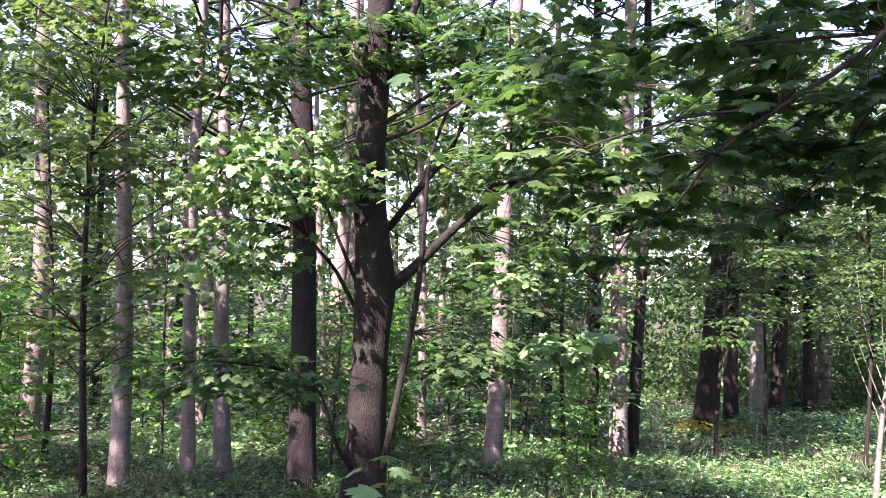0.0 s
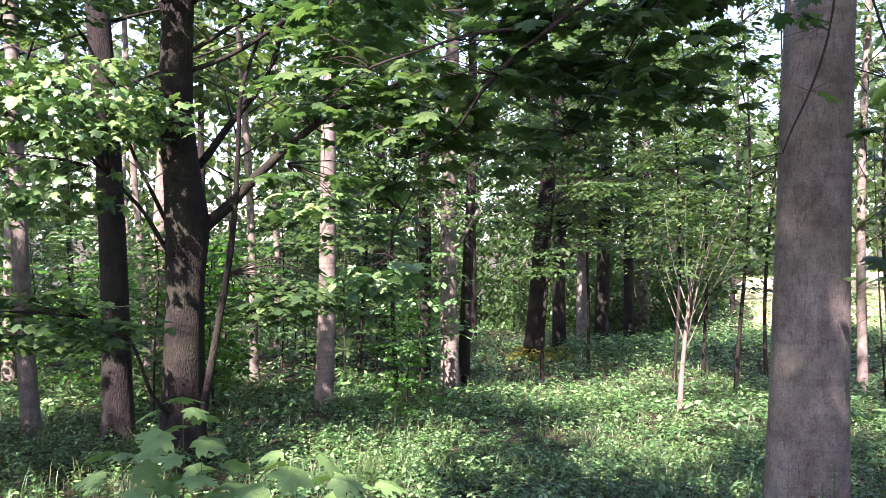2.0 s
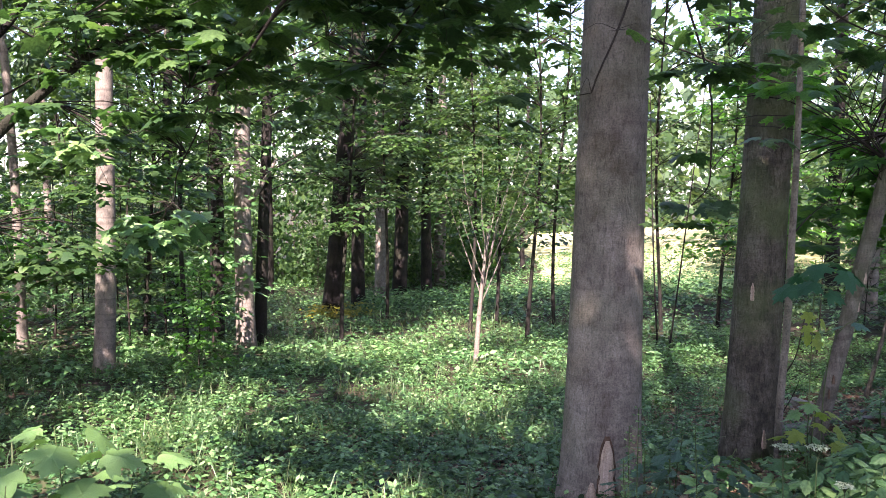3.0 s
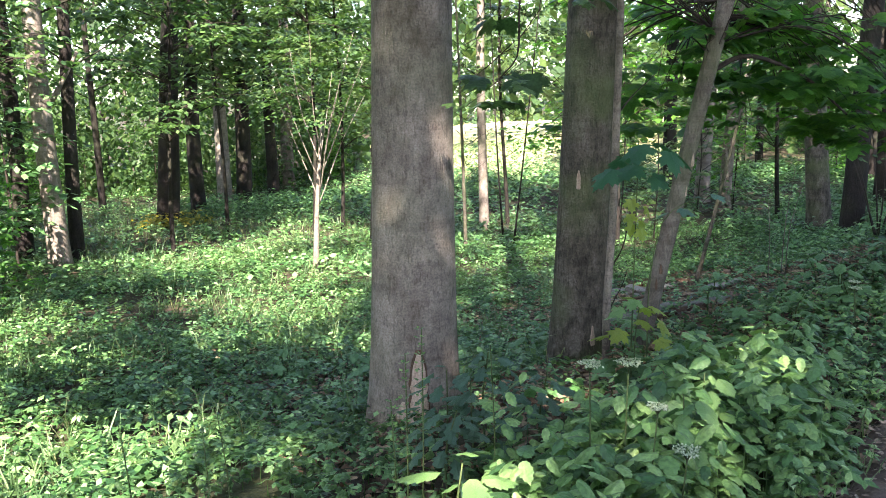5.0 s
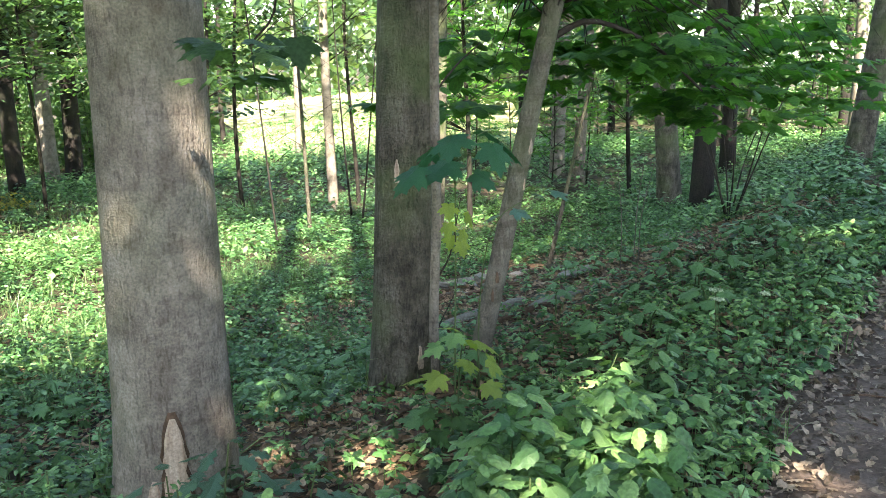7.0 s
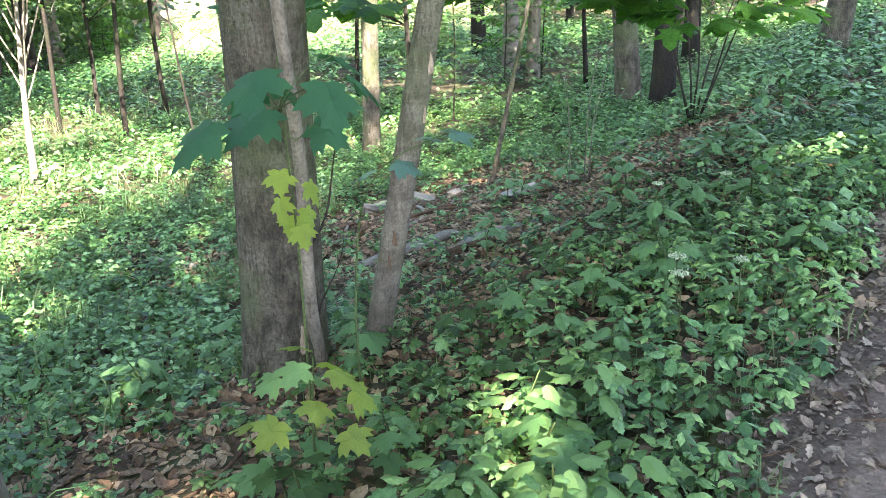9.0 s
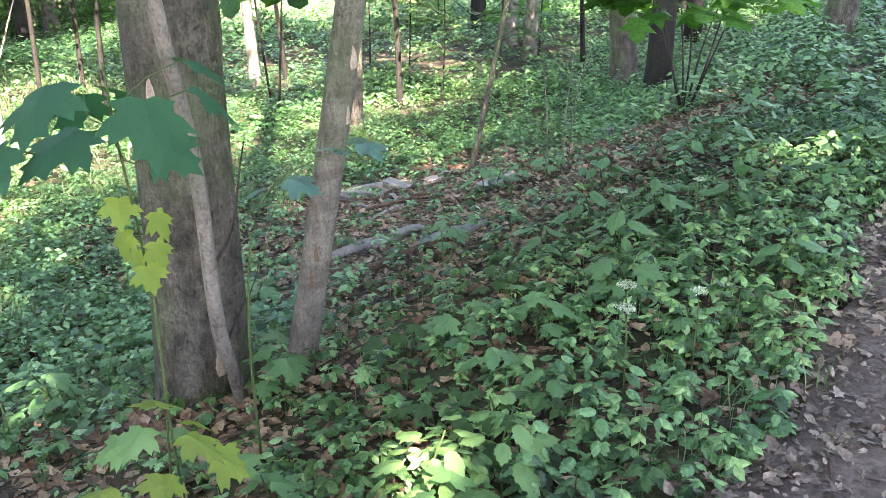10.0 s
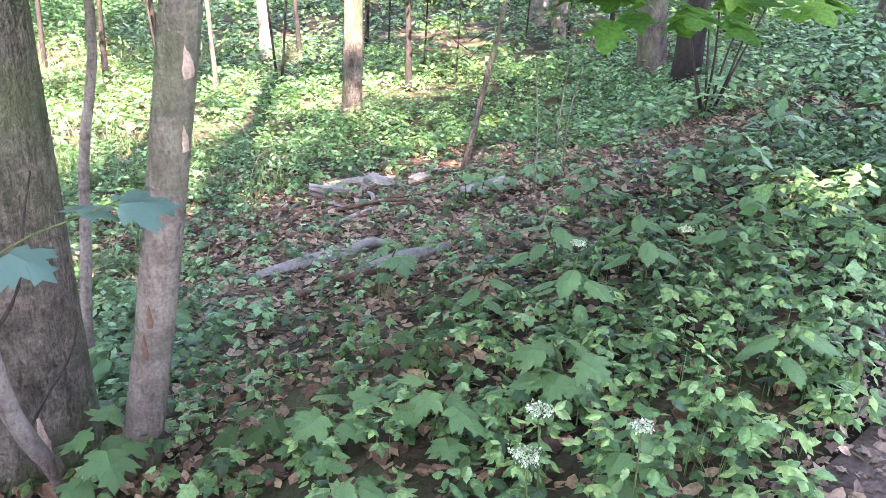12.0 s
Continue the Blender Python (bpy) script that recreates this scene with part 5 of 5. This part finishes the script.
for k in range(26):
    x, y, a, l = 8.9 + rs0[k, 0] * 1.7, 8.3 + rs0[k, 1] * 1.1, rs0[k, 2] * 3.2, 0.25 + 0.4 * abs(rs0[k, 3])
    log([(x, y), (x + math.cos(a) * l, y + math.sin(a) * l)], 0.008 + 0.012 * abs(rs0[k, 1]), 0.006, (DEADWOOD, BROWNWOOD, BROWNWOOD)[k % 3], "thin dead stick lying on brown leaves", 40 + k, "stick", 0.02, 6)


for k in range(18):
    x, y, a, l = 8.9 + rs0[k, 3] * 1.0, 9.15 + rs0[k, 0] * 0.55, 0.4 + rs0[k, 1] * 1.1, 0.4 + 0.5 * abs(rs0[k, 2])
    log([(x, y), (x + math.cos(a) * l, y + math.sin(a) * l)], 0.014 + 0.018 * abs(rs0[k, 1]), 0.01, (BROWNWOOD, DEADWOOD, BROWNWOOD)[k % 3], "dead stick in a heap of fallen wood", 70 + k, "stick", 0.04, 7)


def slab(x, y, w, l, t, turn, material, label, seed):
    """A split, ragged piece of wood lying on the leaves."""
    r = np.random.default_rng(seed)
    bm = bmesh.new()
    bmesh.ops.create_cube(bm, size=1)
    bmesh.ops.subdivide_edges(bm, edges=bm.edges, cuts=3, use_grid_fill=True)
    for vtx in bm.verts:
        vtx.co = Vector((vtx.co.x * w * (1 - 0.3 * abs(vtx.co.y)) , vtx.co.y * l, vtx.co.z * t)) + Vector(r.normal(0, 0.006, 3))
    me = bpy.data.meshes.new("slab")
    bm.to_mesh(me)
    bm.free()
    me.materials.append(material)
    e = part("wood_slab", me)
    e.matrix_basis = pose(x, y, float(lie(x, y)) + t * 0.4, 8 * math.sin(seed), 6 * math.cos(seed), turn)
    return tagged(e, label, "dead wood", "dead wood in the hollow")


slab(8.95, 9.4, 0.13, 0.42, 0.09, 60, DEADWOOD, "pale weathered slab of split wood", 1)
slab(9.45, 9.25, 0.18, 0.3, 0.1, 20, DEADWOOD, "pale broken slab of wood", 2)
slab(9.75, 9.0, 0.12, 0.22, 0.09, 110, BAREWOOD, "fresh pale broken slab of wood", 3)
slab(9.6, 7.85, 0.16, 0.45, 0.06, 75, DEADWOOD, "grey slab of split wood", 4)
slab(9.35, 9.75, 0.12, 0.4, 0.06, 80, MOSSBARK, "mossy slab of bark", 5)
slab(11.75, 7.95, 0.15, 0.36, 0.08, 70, DEADWOOD, "pale weathered slab of wood", 6)
slab(6.5, 9.6, 0.1, 0.4, 0.05, 30, DEADWOOD, "grey slab of wood", 7)

# ---- single plants near the walk ----
LEAVES = {}


def leaf_part(parent, template, material, place, yaw, pitch, roll, size, key):
    if key not in LEAVES:
        LEAVES[key] = np_mesh("leaf", template[0], template[1], material, False)
    m = Matrix.Translation(place) @ Matrix(turns(np.array([yaw]), np.array([pitch]), np.array([roll]))[0]).to_4x4() @ Matrix.Scale(size, 4)
    return part("leaf", LEAVES[key], parent, "", m)


# the maple sapling whose big dark leaves hang before the mossy trunk
sx, sy = 4.62, 4.52
sap = thing("maple_sapling", (sx, sy, float(lie(sx, sy))), "slim maple sapling with large dark leaves and yellowing lower ones", "sapling")
o = np.array((sx, sy, float(lie(sx, sy))))
line = curve_points([(0, 0, -0.05), (-0.03, -0.03, 0.4), (-0.02, -0.02, 0.9), (-0.06, -0.06, 1.3), (-0.07, -0.07, 1.5)], 16)
part("stem", np_mesh("stem", *tube(line, np.linspace(0.0045, 0.003, 16), 6), STALK), sap)
rs = np.random.default_rng(91)
for k, (dx, dy, dz, yw, s) in enumerate(((-0.30, -0.26, 1.42, 130, 0.19), (-0.14, -0.34, 1.38, 165, 0.18), (-0.22, -0.16, 1.30, 100, 0.2), (-0.36, -0.12, 1.28, 85, 0.2), (0.05, -0.2, 1.36, -130, 0.17), (0.1, -0.05, 1.4, -75, 0.18), (-0.02, -0.1, 1.22, -150, 0.15), (-0.12, 0.05, 1.33, 20, 0.17), (0.02, 0.1, 1.3, -20, 0.16))):
    pet = part("petiole", np_mesh("petiole", *tube(curve_points([(-0.09, -0.09, 1.36), (-0.09 + (dx + 0.09) * 0.5, -0.09 + (dy + 0.09) * 0.5, dz + 0.04), (dx + 0.04, dy, dz + 0.08)], 6), np.full(6, 0.0022), 4), STALK), sap)
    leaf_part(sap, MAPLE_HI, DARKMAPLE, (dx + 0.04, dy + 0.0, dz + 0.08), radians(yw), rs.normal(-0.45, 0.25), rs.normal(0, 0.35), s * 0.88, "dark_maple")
for k, (dx, dy, dz, yw, s) in enumerate(((-0.07, -0.03, 1.16, 150, 0.085), (0.0, -0.08, 1.12, -150, 0.085), (-0.07, -0.02, 1.07, 130, 0.08), (0.0, -0.05, 1.03, -160, 0.085), (-0.05, -0.09, 0.99, 180, 0.08), (-0.03, 0.0, 1.0, 100, 0.075))):
    leaf_part(sap, MAPLE_HI, YELLOW, (dx, dy, dz), radians(yw), rs.normal(-1.15, 0.15), rs.normal(0, 0.4), s, "yellow_maple")
low = thing("yellowing_maple_seedling", (4.52, 4.38, float(lie(4.52, 4.38))), "low maple seedling with yellow-green leaves", "seedling")
part("stem", np_mesh("stem", *tube(curve_points([(0, 0, -0.03), (0.01, 0.02, 0.25), (0.02, 0.0, 0.52)], 8), np.linspace(0.006, 0.003, 8), 5), STALK), low)
for k in range(13):
    a, z = k * 2.4, 0.28 + 0.022 * k
    d = 0.05 + 0.13 * (1 - k / 14)
    leaf_part(low, MAPLE_HI, YELLOW if k % 3 else ELDER, (math.cos(a) * d, math.sin(a) * d, z), a - math.pi / 2, rs.normal(-0.25, 0.2), rs.normal(0, 0.25), rs.uniform(0.09, 0.14), "yellow_maple" if k % 3 else "green_maple")
# a long twig with a bluish leaf over the bank
tw = thing("maple_twig", (5.0, 4.75, float(lie(5.0, 4.75))), "thin maple shoot with a few broad bluish leaves", "seedling")
part("stem", np_mesh("stem", *tube(curve_points([(0, 0, -0.03), (0.02, 0.02, 0.6), (0.1, -0.02, 1.02), (0.38, -0.14, 1.17)], 12), np.linspace(0.006, 0.002, 12), 5), STALK), tw)
for dx, dy, dz, yw, s in ((0.38, -0.14, 1.16, -100, 0.14), (0.3, -0.1, 1.15, -60, 0.12), (0.1, -0.02, 1.05, 60, 0.11), (0.16, -0.08, 1.08, -150, 0.12)):
    leaf_part(tw, MAPLE_HI, BLUELEAF, (dx, dy, dz), radians(yw), rs.normal(-0.1, 0.12), rs.normal(0, 0.2), s, "bluish_maple")


def seedling(x, y, height, count, size, material, template, label, key, seed, spread=0.22, name="maple_seedling"):
    """A young plant with a bent stem and separate leaves."""
    r = np.random.default_rng(seed)
    e = thing(name, (x, y, float(lie(x, y))), label, "seedling")
    part("stem", np_mesh("stem", *tube(curve_points([(0, 0, -0.03), (0.02 * math.sin(seed), 0.02, height * 0.5), (0.04 * math.cos(seed), 0.0, height)], 9), np.linspace(0.006, 0.0025, 9), 5), STALK), e)
    for k in range(count):
        a, u = k * 2.4 + r.uniform(-0.3, 0.3), (k + 0.6) / count
        d = spread * (1 - 0.55 * u) * r.uniform(0.5, 1.1)
        leaf_part(e, template, material, (math.cos(a) * d, math.sin(a) * d, height * (0.42 + 0.6 * u)), a - math.pi / 2, r.normal(-0.22, 0.18), r.normal(0, 0.22), size * r.uniform(0.75, 1.2), key)
    return e


# pale maple seedlings in front of the first view
for k, (x, y, hh, n) in enumerate(((-0.68, 5.5, 1.36, 20), (-0.98, 5.3, 1.1, 16), (0.12, 4.6, 1.02, 18), (-0.4, 4.75, 1.02, 18), (-0.1, 4.3, 0.8, 18), (0.4, 4.9, 0.85, 14))):
    seedling(x, y, hh, n, 0.19 if k != 4 else 0.12, ELDER, MAPLE_HI, "tall maple seedling with pale broad leaves", "green_maple", 1 + k, 0.34)
# oak seedlings at the foot of the beech
for k, (x, y, hh) in enumerate(((2.95, 3.75, 0.5), (3.15, 3.95, 0.55), (2.75, 3.65, 0.42), (3.3, 3.75, 0.42), (2.98, 4.05, 0.5))):
    seedling(x, y, hh, 26, 0.1, OAK, OAKLEAF, "blue-green oak seedling at the beech's foot", "oak_leaf", 10 + k, 0.16, "oak_seedling")
# broad-leaved plants on the near edge
for k, (x, y, hh, s) in enumerate(((2.26, 2.81, 0.58, 0.15), (2.1, 2.6, 0.45, 0.15), (2.42, 2.62, 0.42, 0.13), (1.95, 2.85, 0.4, 0.13), (3.35, 2.95, 0.5, 0.12), (3.7, 3.15, 0.46, 0.12), (4.25, 3.45, 0.36, 0.12), (5.15, 3.98, 0.3, 0.11), (5.35, 3.9, 0.3, 0.11), (3.95, 3.5, 0.4, 0.13), (4.5, 3.3, 0.3, 0.12), (4.75, 3.55, 0.32, 0.12), (4.1, 3.25, 0.34, 0.12), (4.55, 3.75, 0.34, 0.11), (5.0, 3.5, 0.26, 0.11))):
    seedling(x, y, hh, 17, s * 0.85, ELDER, TOOTHED, "broad-leaved light green herb by the footpath", "broad_leaf", 30 + k, 0.15, "broadleaf_herb")


# single young plants that stand out of the carpet on the bank
protos = [seedling(6.0 + 0.5 * k, 4.75 + 0.2 * k, (0.2, 0.16, 0.24)[k], 7, (0.10, 0.085, 0.11)[k], (HERB, MAPLE, HERB)[k], (MAPLE_HI, MAPLE_HI, TOOTHED)[k], ("young maple seedling on the leafy bank", "dark young maple seedling on the leafy bank", "toothed-leaved young herb on the leafy bank")[k], ("bank_maple", "bank_dark_maple", "bank_toothed")[k], 60 + k, 0.1, ("maple_seedling", "maple_seedling", "woodland_herb")[k]) for k in range(3)]
for e in protos:
    e["group"] = "young plants of the bank"
rp = np.random.default_rng(67)
placed = 0
while placed < 75:
    x, y = rp.uniform(3.6, 10.5), rp.uniform(3.3, 8.5)
    if on_path(x, y) < 0.3 or litter_bare(x, y) > rp.random() + 0.25 or min(math.hypot(x - A[0], y - A[1]), math.hypot(x - B[0], y - B[1])) < 0.45:
        continue
    g = rp.uniform(0.8, 1.35)
    copy_thing(protos[placed % 3], pose(x, y, float(lie(x, y)), 0, 0, rp.uniform(0, 360)) @ Matrix.Scale(g, 4))
    placed += 1


def umbel(x, y, height, width, seed):
    """A ground-elder flower: a stalk, its rays and a flat head of tiny white flowers."""
    r = np.random.default_rng(seed)
    e = thing("umbel_flower", (x, y, float(lie(x, y))), "white flat-topped umbel on a green stalk", "flower", "white umbels")
    top = np.array((0.02 * math.sin(seed), 0.02 * math.cos(seed), height))
    part("stalk", np_mesh("stalk", *tube(curve_points([(0, 0, 0), top * (0.3, 0.3, 0.5), top - (0, 0, 0.04)], 8), np.linspace(0.004, 0.0025, 8), 5), STALK), e)
    rays, dots = [], []
    for k in range(16):
        a, d = k * 2.4, width * 0.5 * math.sqrt((k + 0.5) / 16)
        tip = top + (math.cos(a) * d, math.sin(a) * d, -d * 0.18)
        rays.append(tube([top - (0, 0, 0.04), (tip + top) / 2 - (0, 0, 0.012), tip], [0.001] * 3, 3))
        m = 15
        dots.append(tip + r.normal(0, 0.0055, (m, 3)) * (1, 1, 0.35))
    part("ray_cluster", np_mesh("rays", *joined(rays), STALK), e, kind="stuff")
    part("flower_head", np_mesh("flowers", *leaf_set(SIMPLE, np.vstack(dots), 0.009, seed, 0.6), PETAL), e, kind="stuff")


for k, (x, y, hh, w) in enumerate(((2.96, 3.04, 0.66, 0.075), (3.05, 2.97, 0.66, 0.085), (3.02, 2.82, 0.54, 0.06), (2.92, 2.6, 0.48, 0.07), (2.6, 2.5, 0.4, 0.06), (6.05, 3.95, 0.34, 0.06), (6.2, 4.05, 0.34, 0.06), (6.35, 3.85, 0.3, 0.05), (7.6, 4.6, 0.34, 0.05), (7.1, 4.75, 0.36, 0.05))):
    umbel(x, y, hh + 0.03, w, k)


def spike(x, y, height, seed):
    """A slim upright flower spike with whorls of small pods."""
    e = thing("flower_spike", (x, y, float(lie(x, y))), "slim pale green seed spike", "flower", "seed spikes")
    part("stalk", np_mesh("stalk", *tube(curve_points([(0, 0, 0), (0.01, 0, height * 0.5), (0.015 * math.sin(seed), 0.01, height)], 8), np.linspace(0.004, 0.002, 8), 5), STALK), e)
    r = np.random.default_rng(seed)
    z = np.repeat(np.linspace(height * 0.55, height, 13), 6)
    a = r.uniform(0, 6.28, len(z))
    p = np.column_stack([0.006 * np.cos(a), 0.006 * np.sin(a), z])
    part("seed_head", np_mesh("pods", *scatter(SIMPLE, p, a - math.pi / 2, np.full(len(z), 0.5), r.normal(0, 0.3, len(z)), np.full(len(z), 0.018)), ELDER), e, kind="stuff")


for k, (x, y, hh) in enumerate(((2.2, 3.1, 0.72), (2.35, 3.3, 0.8), (2.5, 3.45, 0.85), (1.75, 3.6, 0.62), (1.55, 3.9, 0.65), (1.9, 3.9, 0.6), (2.75, 3.35, 0.75))):
    spike(x, y, hh, k)

# the pale forked sapling on the slope and its brush of shoots
ps = thing("pale_sapling", (7.1, 15.5, float(lie(7.1, 15.5))), "bare pale sapling splitting into many thin shoots", "sapling")
part("stem", np_mesh("stem", *tube(curve_points([(0, 0, -0.2), (0.05, 0, 0.8), (0.12, 0, 1.7), (0.25, 0, 2.9)], 14), np.linspace(0.062, 0.03, 14), 9, 0.08, 3), PALEBARK), ps)
for k in range(9):
    a = k * 2.4
    part("shoot", np_mesh("shoot", *limb_set([(0.1 + 0.02 * k, 0, 1.3 + 0.12 * k), (0.15 + 0.45 * math.cos(a), 0.4 * math.sin(a), 2.4 + 0.1 * k), (0.2 + 0.95 * math.cos(a), 0.8 * math.sin(a), 3.4 + 0.15 * k)], 0.016, 0.004, 9, 5, k), BARK), ps)
part("foliage", np_mesh("thin_leaves", *leaf_set(SIMPLE, spray_places((0.2, 0, 3.6), (1.4, 1.2, 1.1), 800, 71), 0.11, 71), MAPLE), ps)
# golden flowers at the foot of the leaning dark tree
gf = floor_spots(420, 6.3, 8.8, 27.2, 29.0, lambda x, y: np.exp(-(((x - 7.5) / 0.8) ** 2 + ((y - 28.2) / 0.5) ** 2)))
stuff("golden_flowers", [whorls(gf, 0.45, 4, 0.14, SIMPLE, 81, 2)], GOLD, "patch of golden yellow flowers under a tree", "flowers")
# tall dry stems beside the hollow
for k, (x, y, hh, lx) in enumerate(((9.4, 6.9, 1.3, 0.05), (9.3, 7.0, 1.1, -0.05), (9.55, 6.95, 1.2, 0.1))):
    e = thing("dry_stem", (x, y, float(lie(x, y))), "tall dry grass stem", "stem", "dry stems")
    part("stalk", np_mesh("stalk", *tube(curve_points([(0, 0, -0.02), (lx * 0.3, 0, hh * 0.5), (lx, -lx, hh)], 8), np.linspace(0.007, 0.003, 8), 5), PALEBARK), e)
# leafless shrub on the far side of the hollow
sh = thing("shrub", (11.9, 7.2, float(lie(11.9, 7.2))), "open dark-stemmed shrub with sparse leaves", "shrub")
for k in range(7):
    a = k * 0.9
    part("branch", np_mesh("branch", *limb_set([(0, 0, -0.1), (0.3 * math.cos(a), 0.3 * math.sin(a), 0.8), (0.9 * math.cos(a), 0.8 * math.sin(a), 1.7 + 0.15 * k)], 0.016, 0.004, 10, 5, k), TWIG), sh)
part("foliage", np_mesh("shrub_leaves", *leaf_set(SIMPLE, spray_places((0, 0, 1.7), (1.2, 1.1, 0.7), 420, 95), 0.1, 95), MAPLE), sh)
